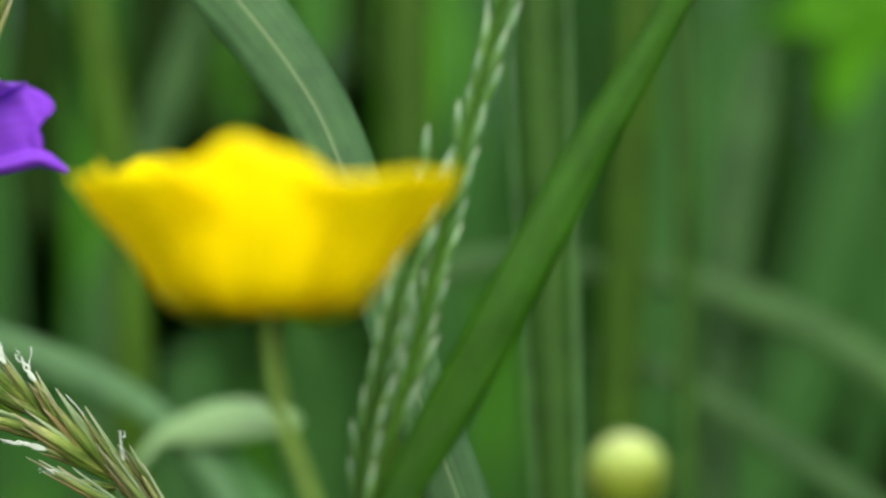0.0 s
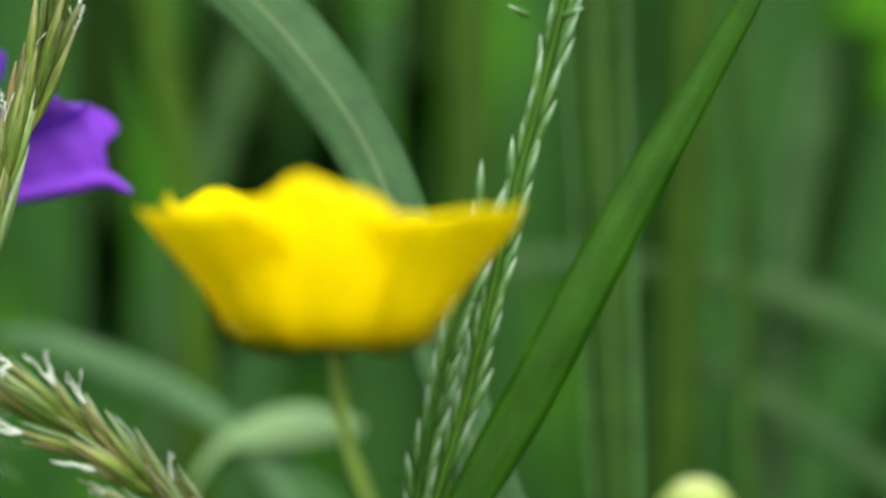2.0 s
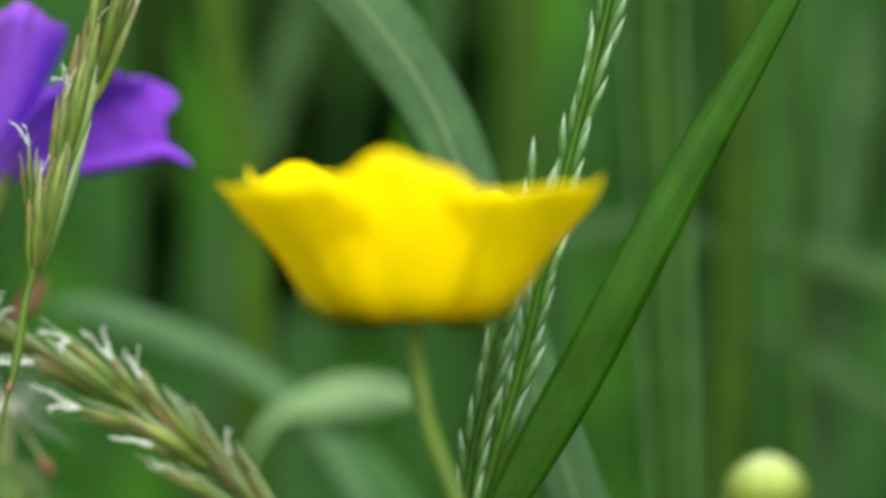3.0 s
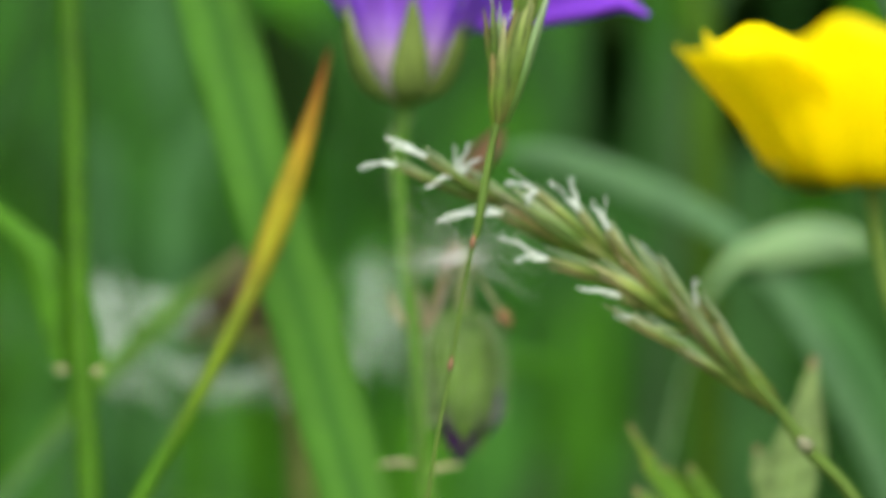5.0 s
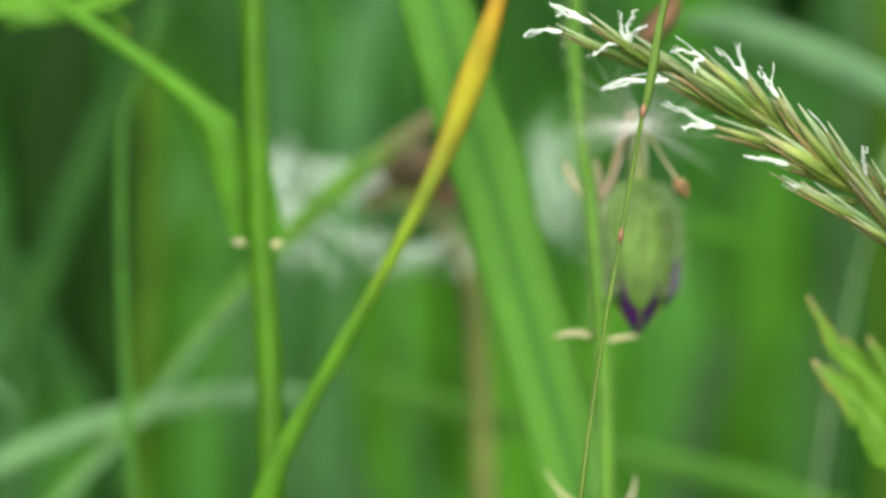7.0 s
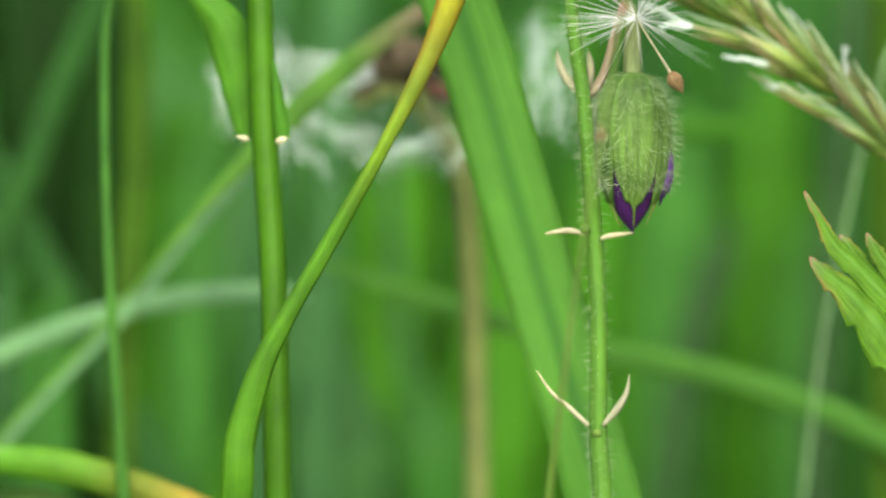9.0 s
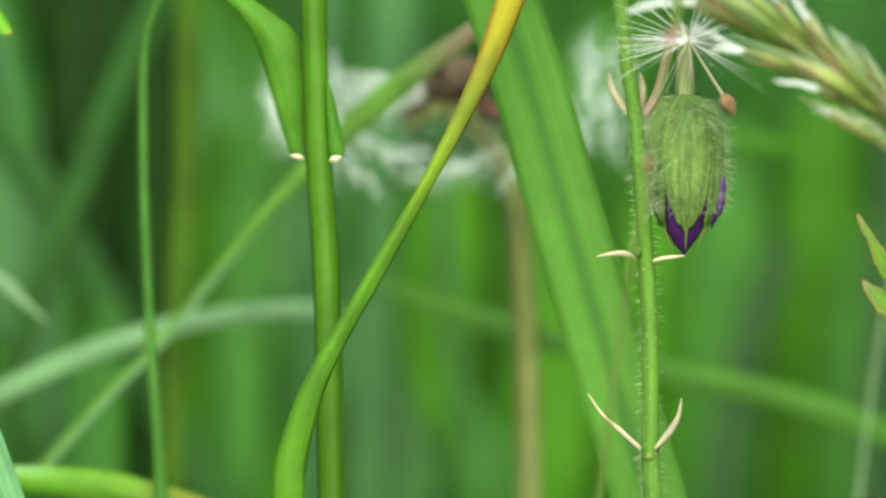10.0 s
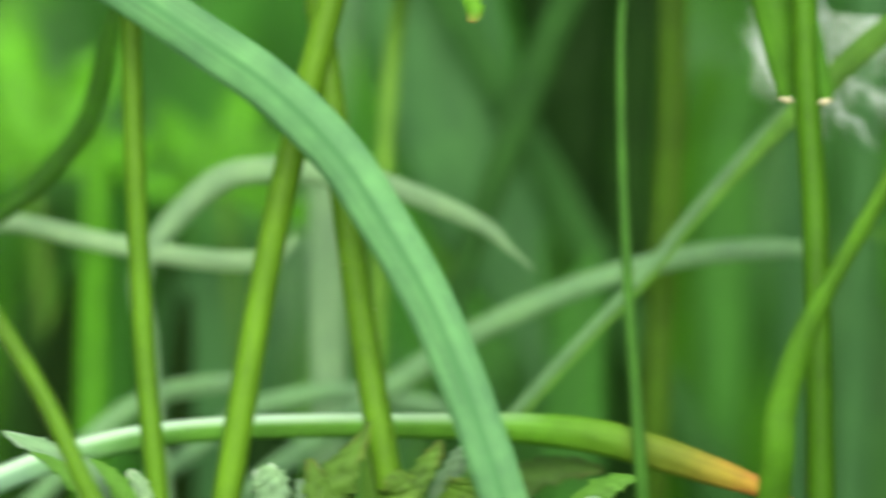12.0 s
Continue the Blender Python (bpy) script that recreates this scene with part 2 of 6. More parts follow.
def soil():
    m, nt, bsdf, out = nodes_of("meadow_soil")
    geo = nt.nodes.new("ShaderNodeTexCoord")
    n = add(nt, "ShaderNodeTexNoise", Scale=3.0, Detail=8.0, Roughness=0.65)
    nt.links.new(geo.outputs["Object"], n.inputs["Vector"])
    c = ramp(nt, n.outputs["Fac"], [(0.3, (0.02, 0.025, 0.010)), (0.5, (0.03, 0.07, 0.012)), (0.75, (0.045, 0.11, 0.016))])
    nt.links.new(c, bsdf.inputs["Base Color"])
    bsdf.inputs["Roughness"].default_value = 0.9
    bump = add(nt, "ShaderNodeBump", Strength=0.6, Distance=0.02)
    nt.links.new(n.outputs["Fac"], bump.inputs["Height"])
    nt.links.new(bump.outputs[0], bsdf.inputs["Normal"])
    return m


SOIL = soil()


# ---------- mesh helpers ----------
def spline(pts, n):
    """Catmull-Rom through pts (any width of tuple), n samples, alike many between each two points."""
    p = [np.array(q, float) for q in pts]
    p = [2 * p[0] - p[1]] + p + [2 * p[-1] - p[-2]]
    out, last = [], len(pts) - 2
    for k in range(n):
        s = (last + 1) * k / (n - 1)
        i = min(int(s), last)
        u = s - i
        a, b, c, d = p[i], p[i + 1], p[i + 2], p[i + 3]
        out.append(0.5 * (2 * b + (c - a) * u + (2 * a - 5 * b + 4 * c - d) * u * u + (3 * b - a - 3 * c + d) * u ** 3))
    return out


def grid_mesh(name, rows, closed, uvs, material, base, thick=0.0):
    """A mesh from rows of points; uvs(i, j) in 0..1. thick adds a back skin with a rim."""
    nr, nc = len(rows), len(rows[0])
    verts = [tuple(Vector(q) - base) for r in rows for q in r]
    faces, coords = [], []
    cols = nc if closed else nc - 1
    for i in range(nr - 1):
        for j in range(cols):
            k = (j + 1) % nc
            faces.append((i * nc + j, i * nc + k, (i + 1) * nc + k, (i + 1) * nc + j))
            coords += [uvs(i, j), uvs(i, j + 1), uvs(i + 1, j + 1), uvs(i + 1, j)]
    if thick:
        me0 = np.array(verts).reshape(nr, nc, 3)
        du = np.gradient(me0, axis=1)
        dv = np.gradient(me0, axis=0)
        nn = np.cross(du, dv)
        nn /= np.maximum(np.linalg.norm(nn, axis=2, keepdims=True), 1e-12)
        rear = (me0 + nn * thick).reshape(-1, 3)
        off = len(verts)
        verts += [tuple(q) for q in rear]
        front = list(faces)
        faces += [tuple(off + v for v in reversed(f)) for f in front]
        coords += [c for q in range(len(front)) for c in reversed(coords[4 * q:4 * q + 4])]
        rim = [(0, j) for j in range(nc)] + [(i, nc - 1) for i in range(1, nr)] + [(nr - 1, j) for j in range(nc - 2, -1, -1)] + [(i, 0) for i in range(nr - 2, 0, -1)]
        for q in range(len(rim)):
            (i, j), (k, l) = rim[q], rim[(q + 1) % len(rim)]
            faces.append((k * nc + l, i * nc + j, off + i * nc + j, off + k * nc + l))
            coords += [uvs(k, l), uvs(i, j), uvs(i, j), uvs(k, l)]
    me = bpy.data.meshes.new(name)
    me.from_pydata(verts, [], faces)
    layer = me.uv_layers.new(name="UVMap")
    layer.data.foreach_set("uv", np.array(coords, dtype=np.float32).ravel())
    me.polygons.foreach_set("use_smooth", [True] * len(me.polygons))
    me.materials.append(material)
    me.update()
    return me


def hold(name, me, parent, base, label=""):
    ob = new(name, me)
    if parent:
        ob.parent = parent
    else:
        ob.location = base
    return tagged(ob, label) if label else ob


def ribbon_mesh(name, pts, material, base, fold=0.12, turn=0.0, n=44, across=7, curl=0.0, wave=0.0, seed=0):
    """A grass blade: pts (x, y, z, width) from tip to root; fold: depth of its V; turn: degrees about its own length."""
    s = spline(pts, n)
    rng = random.Random(seed + len(pts))
    ph = rng.random() * 6
    rows = []
    for i, q in enumerate(s):
        t = Vector((s[min(i + 1, n - 1)] - s[max(i - 1, 0)])[:3]).normalized()
        side = t.cross(Vector((0, 1, 0)))
        side = side.normalized() if side.length > 1e-4 else Vector((1, 0, 0))
        side = Matrix.Rotation(radians(turn + curl * i / n), 3, t) @ side
        up = side.cross(t)
        w = max(q[3], 2e-5) * (1 + wave * math.sin(i * 1.7 + ph))
        rows.append([Vector(q[:3]) + side * w * (a - 0.5) + up * w * fold * (abs(2 * a - 1) ** 1.3 - 0.4) + up * w * 0.015 * math.sin(i * 0.9 + 9 * a) for a in (j / (across - 1) for j in range(across))])
    return grid_mesh(name, rows, False, lambda i, j: (j / (across - 1), 1 - i / (n - 1)), material, base, thick=0.00012)


def tube_mesh(name, pts, material, base, n=40, sides=10, ridge=0.0):
    """A stem: pts (x, y, z, width) from top to root."""
    s = spline(pts, n)
    rows = []
    for i, q in enumerate(s):
        t = Vector((s[min(i + 1, n - 1)] - s[max(i - 1, 0)])[:3]).normalized()
        side = t.cross(Vector((0, 1, 0)))
        side = side.normalized() if side.length > 1e-4 else Vector((1, 0, 0))
        up = side.cross(t)
        r = max(q[3], 2e-5) / 2
        rows.append([Vector(q[:3]) + (side * math.cos(a) + up * math.sin(a)) * r * (1 + ridge * math.cos(5 * a)) for a in (2 * math.pi * j / sides for j in range(sides))])
    return grid_mesh(name, rows, True, lambda i, j: (j / sides, 1 - i / (n - 1)), material, base)


def to_ground(pts, lean=0.25):
    """Carry a blade or stem on from its last point to the soil, in five widening steps."""
    a, b = np.array(pts[-2], float), np.array(pts[-1], float)
    step = max(abs(b[2] - a[2]), 0.003)
    d = (b - a)[:3] / max(np.linalg.norm((b - a)[:3]), 1e-9)
    slope = max(-1.5, min(1.5, d[0] / max(-d[2], 0.15)))
    depth, q = b[2] + 0.004, 1.0
    while step * sum(q ** k for k in range(1, 6)) < depth:
        q += 0.02
    out, x, z = list(pts), b[0], b[2]
    for k in range(1, 6):
        dz = step * q ** k
        x += slope * min(dz, 0.03) * (0.9, 0.6, 0.35, 0.2, 0.1)[k - 1]
        z -= dz
        out.append((x, b[1] + 0.0012 * k, z if k < 5 else -0.004, b[3] * (1 - 0.02 * k)))
    return out


def root_of(pts):
    return Vector((pts[-1][0], pts[-1][1], 0.0))


def plant(name, base, label, category, group=""):
    ob = new(name)
    ob.location = base
    ob.empty_display_size = 0.01
    return tagged(ob, label, category, group)


def grass_blade(pts, material, label, fold=0.12, turn=0.0, curl=0.0, wave=0.0, group="grass plants", seed=0, n=90):
    """One shoot of grass: its blade, and the sheath in which it stands at the soil."""
    full = to_ground(pts)
    base = root_of(full)
    g = plant("grass_plant", base, label, "grass", group)
    hold("blade", ribbon_mesh("blade", full, material, base, fold, turn, n=n, curl=curl, wave=wave, seed=seed), g, base)
    x, y, z, w = full[-2]
    hold("sheath", tube_mesh("sheath", [(x, y, z * 0.8, 0.0016), (0.5 * x + 0.5 * base.x, y, z * 0.4, 0.002), (base.x, base.y, -0.004, 0.0026)], STEM, base, n=8, sides=8), g, base)
    return g


def grass_stalk(pts, material, label, group="grass stalks", downy=0):
    full = to_ground(pts)
    base = root_of(full)
    g = plant("grass_stalk", base, label, "grass stalk", group)
    stem = hold("stem", tube_mesh("stem", full, material, base, n=90), g, base)
    if downy:
        rng, hairs = random.Random(downy), []
        for q in spline(pts, downy):
            a = rng.uniform(0, 6.28)
            out = Vector((math.cos(a), math.sin(a), 0))
            p = Vector(q[:3]) + out * q[3] * 0.48
            hairs.append((p, p + (out + Vector((0, 0, rng.uniform(-0.5, 0.2)))) * rng.uniform(0.00008, 0.00030)))
        tagged(hold("stem_hairs", hair_mesh("stem_hairs", hairs, FUZZ, base, 0.00002), stem, base), kind="stuff")
    (x0, y0, z0, w0), (x1, y1, z1, w1) = full[-3], full[-2]
    hold("sheath", tube_mesh("sheath", [(x0, y0, z0, w0 * 1.1), (x1, y1, z1, w1 * 1.4), (base.x, base.y, -0.004, w1 * 1.5)], STEM, base, n=8, sides=8), g, base)
    return g


def lance(name, material, length=1.0, width=0.2, sides=7, rings=9, point=1.6, depth=0.8):
    """A slim pointed husk along +z, unit sizes."""
    rows = []
    for i in range(rings):
        v = i / (rings - 1)
        r = width / 2 * (math.sin(math.pi * min(1, v * 0.98 + 0.02) ** 0.75) ** 0.8) * (1 - v ** 4 * 0.6) + 0.004
        rows.append([Vector((r * math.cos(a) * (1 + 0.12 * math.cos(3 * a)), r * depth * math.sin(a), v * length)) for a in (2 * math.pi * j / sides for j in range(sides))])
    return grid_mesh(name, rows, True, lambda i, j: (j / sides, i / (rings - 1)), material, Vector((0, 0, 0)))


def set_piece(name, me, parent, base, at, way, size, spin=0.0, thin=1.0):
    """A part that shares a mesh along +z: at a place, pointing along way, scaled."""
    ob = new(name, me)
    ob.parent = parent
    q = Vector(way).to_track_quat("Z", "Y").to_matrix().to_4x4()
    ob.matrix_local = Matrix.Translation(Vector(at) - base) @ q @ pose(0, 0, 0, 0, 0, spin) @ Matrix.Diagonal((size * thin, size * thin, size, 1))
    return ob


def hair_mesh(name, starts, material, base, width=0.00004):
    """Many fine hairs (start, end) in one mesh."""
    verts, faces, coords = [], [], []
    for a, b in starts:
        a, b = Vector(a), Vector(b)
        d = (b - a).normalized()
        s = d.orthogonal().normalized()
        u = d.cross(s)
        k = len(verts)
        mid = a.lerp(b, 0.55)
        for c, w in ((a, width), (mid, width * 0.75)):
            for ang in (0, 2.1, 4.2):
                verts.append(tuple(c + (s * math.cos(ang) + u * math.sin(ang)) * w / 2 - base))
        verts.append(tuple(b - base))
        for j in range(3):
            i = (j + 1) % 3
            faces += [(k + j, k + i, k + 3 + i, k + 3 + j), (k + 3 + j, k + 3 + i, k + 6)]
            coords += [(0.5, 0), (0.5, 0), (0.5, 0.5), (0.5, 0.5), (0.5, 0.5), (0.5, 0.5), (0.5, 1)]
    me = bpy.data.meshes.new(name)
    me.from_pydata(verts, [], faces)
    me.uv_layers.new(name="UVMap").data.foreach_set("uv", np.array(coords, dtype=np.float32).ravel())
    me.materials.append(material)
    me.update()
    return me


def petal_mesh(name, centre, axis_tilt, angle, half, profile, material, base, nv=16, nu=15, notch=0.12, ruffle=0.0003, droop=0.0, thick=0.00012, seed=0, narrow=0.35, taper=0.0):
    """A petal or sepal on a cup round centre: profile is (radius, height) from foot to rim."""
    rows, ph = [], seed * 1.7
    prof = spline([(r, 0, h) for r, h in profile], nv)
    for i, q in enumerate(prof):
        v = i / (nv - 1)
        spread = half * (narrow + (1 - narrow) * math.sin(min(1, v * 1.25) * math.pi / 2)) * (1 - taper * v ** 3)
        row = []
        for j in range(nu):
            u = 2 * j / (nu - 1) - 1
            ang = radians(angle) + u * radians(spread)
            k = v * (1 - notch * v * (abs(u) ** 2.5)) * (nv - 1)
            lo = min(int(k), nv - 2)
            p = prof[lo] * (1 - (k - lo)) + prof[lo + 1] * (k - lo)
            r = p[0] + ruffle * v * math.sin(4 * u + ph) - droop * abs(u) * v
            h = p[2] + ruffle * 1.5 * v * math.sin(5.3 * u + ph * 2) + ruffle * v * math.cos(9 * u + ph)
            row.append(Vector(centre) + Euler([radians(x) for x in axis_tilt]).to_matrix() @ Vector((r * math.cos(ang), r * math.sin(ang), h)))
        rows.append(row)
    return grid_mesh(name, rows, False, lambda i, j: (j / (nu - 1), i / (nv - 1)), material, base, thick=thick)


def palmate_leaf_mesh(name, radius, lobes, material, m, base, spread=75.0, teeth=2, saw=0.12, depth=0.6, tipped=0.8, crinkle=0.05, seed=0, fold=0.3):
    """A cut leaf in its own plane (middle tip along +y), set by the matrix m."""
    rng = random.Random(seed)
    nu, nv = lobes * 24 + 1, 12
    size = [0.72 + 0.2 * rng.random() for k in range(lobes)]
    size[lobes // 2] = 1.0
    rows = []
    for i in range(nv):
        v = i / (nv - 1)
        row = []
        for j in range(nu):
            u = j / (nu - 1)
            k = min(int(u * lobes), lobes - 1)
            f = u * lobes - k
            e = 1 - abs(2 * f - 1)
            th = radians((u - 0.5) * 2 * spread + (f - 0.5) * -0.25 * 2 * spread / lobes * v)
            notch = abs(((e * teeth) % 1.0) - 0.5) * 2
            r = radius * v * size[k] * ((1 - depth) + depth * e ** tipped) * (1 - saw * notch * (e < 0.9))
            lift = radius * (crinkle * math.sin(6 * v + 3 * th + seed) * v + fold * v * (abs(2 * f - 1) - 0.5) * 0.5 - 0.12 * v * v) + radius * 0.012 * math.sin(19 * v + 9 * u * lobes)
            row.append(m @ Vector((r * math.sin(th), r * math.cos(th), lift)))
        rows.append(row)
    return grid_mesh(name, rows, False, lambda i, j: ((j / (nu - 1) * lobes) % 1.0001, i / (nv - 1)), material, base, thick=0.00015)


# ---------- ground and the meadow behind ----------
def ground():
    rows = []
    for i in range(41):
        row = []
        for j in range(41):
            a, b = 2 * i / 40 - 1, 2 * j / 40 - 1
            x, y = 400 * b * abs(b) ** 2, 400 * a * abs(a) ** 2
            d = math.hypot(x, y)
            row.append(Vector((x, y, 0.02 * noise.noise(Vector((x, y, 0)) * 0.6) * min(1, d / 3))))
        rows.append(row)
    ob = new("ground", grid_mesh("ground", rows, False, lambda i, j: (j / 40, i / 40), SOIL, Vector((0, 0, 0))))
    tagged(ob, "dark soil of a meadow under dense grass", "ground", kind="structure")


def scattered(name, count, x_range, y_range, heights, widths, material, label, seed, lean=0.25, squeeze=True):
    """Far blades of the meadow in one mesh of real folded blades."""
    rng = random.Random(seed)
    verts, faces, coords = [], [], []
    for b in range(count):
        y = y_range[0] + (y_range[1] - y_range[0]) * rng.random() ** 1.2
        x = rng.uniform(*x_range) * (0.4 + 0.6 * y if squeeze else 1.0)
        h, w = rng.uniform(*heights), rng.uniform(*widths)
        dx, dy = rng.gauss(0, lean) * h, rng.gauss(0, 0.12) * h
        droop, yaw = rng.random() ** 2 * 0.6, rng.uniform(-0.8, 0.8)
        k, n = len(verts), 9
        for i in range(n):
            v = i / (n - 1)
            c = Vector((x + dx * v * v, y + dy * v * v, h * (v - droop * v ** 3 * 0.5)))
            ww = w * (1 - v ** 2.5) * (0.7 + 0.3 * math.sin(v * 3)) + 0.0002
            s = Vector((math.cos(yaw), math.sin(yaw), 0)) * ww / 2
            f = Vector((-math.sin(yaw), math.cos(yaw), 0)) * ww * 0.14
            verts += [tuple(c - s + f), tuple(c - f), tuple(c + s + f)]
        for i in range(n - 1):
            for j in range(2):
                faces.append((k + 3 * i + j, k + 3 * i + j + 1, k + 3 * i + j + 4, k + 3 * i + j + 3))
                v, v2 = i / (n - 1), (i + 1) / (n - 1)
                coords += [(j / 2, v), ((j + 1) / 2, v), ((j + 1) / 2, v2), (j / 2, v2)]
    me = bpy.data.meshes.new(name)
    me.from_pydata(verts, [], faces)
    me.uv_layers.new(name="UVMap").data.foreach_set("uv", np.array(coords, dtype=np.float32).ravel())
    me.polygons.foreach_set("use_smooth", [True] * len(me.polygons))
    me.materials.append(material)
    me.update()
    tagged(new(name, me), label, "grass", kind="stuff")


ground()
# shade behind the buttercup is put into dark grass colour; fresher round the cranesbill
scattered("meadow_grass", 400, (0.034, 0.40), (0.80, 1.5), (0.36, 0.62), (0.004, 0.010), SHADE, "shade-coloured meadow grass standing behind the buttercup", 3)
scattered("meadow_grass", 50, (0.034, 0.40), (0.78, 1.2), (0.36, 0.58), (0.004, 0.009), MID, "mid-green meadow grass among the shade-coloured grass", 12)
scattered("meadow_grass", 14, (0.034, 0.40), (0.78, 1.1), (0.34, 0.52), (0.003, 0.006), LIGHT, "a few yellow-green blades among the shade-coloured grass", 13)
scattered("meadow_grass", 420, (-0.40, 0.032), (0.80, 1.5), (0.36, 0.62), (0.004, 0.010), MID, "dense mid-green meadow grass standing behind the cranesbill", 14)
scattered("meadow_grass", 280, (-0.40, 0.024), (0.78, 1.4), (0.34, 0.56), (0.004, 0.010), LIGHT, "yellow-green meadow grass standing behind the cranesbill", 4)
scattered("meadow_grass", 140, (-0.40, 0.034), (0.78, 1.3), (0.34, 0.54), (0.004, 0.009), PALE, "pale grey-green meadow grass standing behind the cranesbill", 5)
# farther back the same shade is painted as dark tall grass
scattered("meadow_grass", 900, (0.035, 1.2), (1.4, 3.2), (0.45, 0.75), (0.005, 0.012), SHADE, "tall shade-coloured meadow grass farther back", 6)
scattered("meadow_grass", 900, (-1.2, 0.035), (1.4, 3.2), (0.45, 0.75), (0.005, 0.012), MID, "tall mid-green meadow grass farther back", 7)


scattered("meadow_grass", 130, (0.026, 0.050), (0.76, 1.3), (0.36, 0.60), (0.004, 0.010), SOFT_GREEN, "soft green meadow grass between the flowers", 31)
scattered("meadow_grass", 200, (-0.012, 0.04), (0.80, 1.25), (0.26, 0.335), (0.004, 0.009), LIGHT, "shorter yellow-green undergrowth behind the bud", 41)
scattered("meadow_grass", 120, (0.010, 0.050), (0.85, 1.5), (0.36, 0.60), (0.004, 0.010), MID, "mid-green meadow grass filling the gap behind the spike", 52)
# the meadow goes on round the place: lower grass before it, taller grass beside and behind
scattered("meadow_grass", 700, (-0.9, 0.9), (0.12, 0.58), (0.12, 0.21), (0.003, 0.007), MID, "low meadow grass before the flowers", 21, squeeze=False)
scattered("meadow_grass", 2600, (-3.5, 3.5), (-3.5, -0.35), (0.22, 0.48), (0.004, 0.010), MID, "meadow grass stretching away on the open side", 22, squeeze=False)
scattered("meadow_grass", 2600, (-3.5, -0.42), (-0.3, 3.4), (0.28, 0.55), (0.004, 0.010), MID, "meadow grass to one side", 23, squeeze=False)
scattered("meadow_grass", 2600, (0.42, 3.5), (-0.3, 3.4), (0.28, 0.55), (0.004, 0.010), MID, "meadow grass to the other side", 24, squeeze=False)
scattered("meadow_grass", 2600, (-3.5, 3.5), (3.0, 5.0), (0.40, 0.70), (0.004, 0.010), MID, "meadow grass closing the view far behind", 25, squeeze=False)


# ---------- blades and stalks ----------
bl1 = grass_blade([(0.02001, 0.657, 0.36274, 0.00458), (0.02307, 0.657, 0.36046, 0.00488), (0.02651, 0.657, 0.35703, 0.00519), (0.03033, 0.657, 0.35207, 0.00488), (0.03301, 0.657, 0.34711, 0.00458), (0.03683, 0.657, 0.33642, 0.00427), (0.03874, 0.657, 0.33032, 0.00426), (0.04141, 0.657, 0.32340, 0.00426)], GREY_GREEN, "broad grey-green grass blade arching over beside the buttercup", fold=0.1)
wide_blade = grass_blade([(-0.02490, 0.672, 0.38458, 0.00053), (-0.02262, 0.672, 0.37697, 0.00305), (-0.02022, 0.672, 0.36860, 0.00457), (-0.01801, 0.672, 0.36099, 0.00503), (-0.01557, 0.672, 0.35261, 0.00511), (-0.01320, 0.672, 0.34385, 0.00511), (-0.01137, 0.672, 0.33700, 0.00503), (-0.00977, 0.672, 0.33128, 0.00503), (-0.00795, 0.672, 0.32556, 0.00503), (-0.00522, 0.672, 0.31602, 0.00511), (-0.00244, 0.672, 0.30649, 0.00511), (0.00013, 0.672, 0.29763, 0.00511)], FRESH, "broad fresh green grass blade with a dark midrib", fold=0.08)
thin_blade = grass_blade([(-0.03158, 0.679, 0.34194, 0.00015), (-0.03243, 0.679, 0.33617, 0.00022), (-0.03154, 0.679, 0.33593, 0.00027), (-0.03367, 0.679, 0.33130, 0.00046), (-0.03464, 0.679, 0.32783, 0.00057), (-0.03472, 0.679, 0.31972, 0.00064), (-0.03433, 0.679, 0.30969, 0.00073), (-0.03350, 0.679, 0.29724, 0.00089)], THIN, "thin grey-green grass blade standing upright", fold=0.3)
grass_blade([(-0.07840, 0.666, 0.33396, 0.00188), (-0.07231, 0.666, 0.33150, 0.00284), (-0.06660, 0.666, 0.32828, 0.00319), (-0.06225, 0.666, 0.32540, 0.00341), (-0.05768, 0.666, 0.32223, 0.00348), (-0.05331, 0.666, 0.31787, 0.00348), (-0.05020, 0.666, 0.31316, 0.00341), (-0.04755, 0.666, 0.30861, 0.00333), (-0.04555, 0.666, 0.30408, 0.00326), (-0.04383, 0.666, 0.29954, 0.00318), (-0.04232, 0.666, 0.29492, 0.00318)], BLUISH, "bluish-green grass blade bent over in an arch", fold=0.09)
orange_blade = grass_blade([(-0.00568, 0.665, 0.34369, 0.00019), (-0.00635, 0.665, 0.34105, 0.00060), (-0.00767, 0.665, 0.33653, 0.00144), (-0.00936, 0.665, 0.33163, 0.00189), (-0.01124, 0.665, 0.32673, 0.00144), (-0.01427, 0.665, 0.32069, 0.00094), (-0.01766, 0.665, 0.31465, 0.00114), (-0.02069, 0.665, 0.30937, 0.00121), (-0.02258, 0.665, 0.30558, 0.00165), (-0.02390, 0.665, 0.30104, 0.00210), (-0.02416, 0.665, 0.29793, 0.00223)], ORANGE_TIP, "green grass blade withering to yellow and rust at the tip", fold=0.25)
grass_blade([(-0.02305, 0.68, 0.29381, 0.00031), (-0.02594, 0.68, 0.29512, 0.00131), (-0.02923, 0.68, 0.29626, 0.00201), (-0.03387, 0.68, 0.29772, 0.00239), (-0.03889, 0.68, 0.29878, 0.00232), (-0.04664, 0.68, 0.29915, 0.00178), (-0.05828, 0.68, 0.29911, 0.00163), (-0.06605, 0.68, 0.29858, 0.00163), (-0.07189, 0.68, 0.29739, 0.00171), (-0.07774, 0.68, 0.29524, 0.00178), (-0.08360, 0.68, 0.29211, 0.00179)], ORANGE_ARC, "arched low grass blade turning orange towards its tip", fold=0.2)
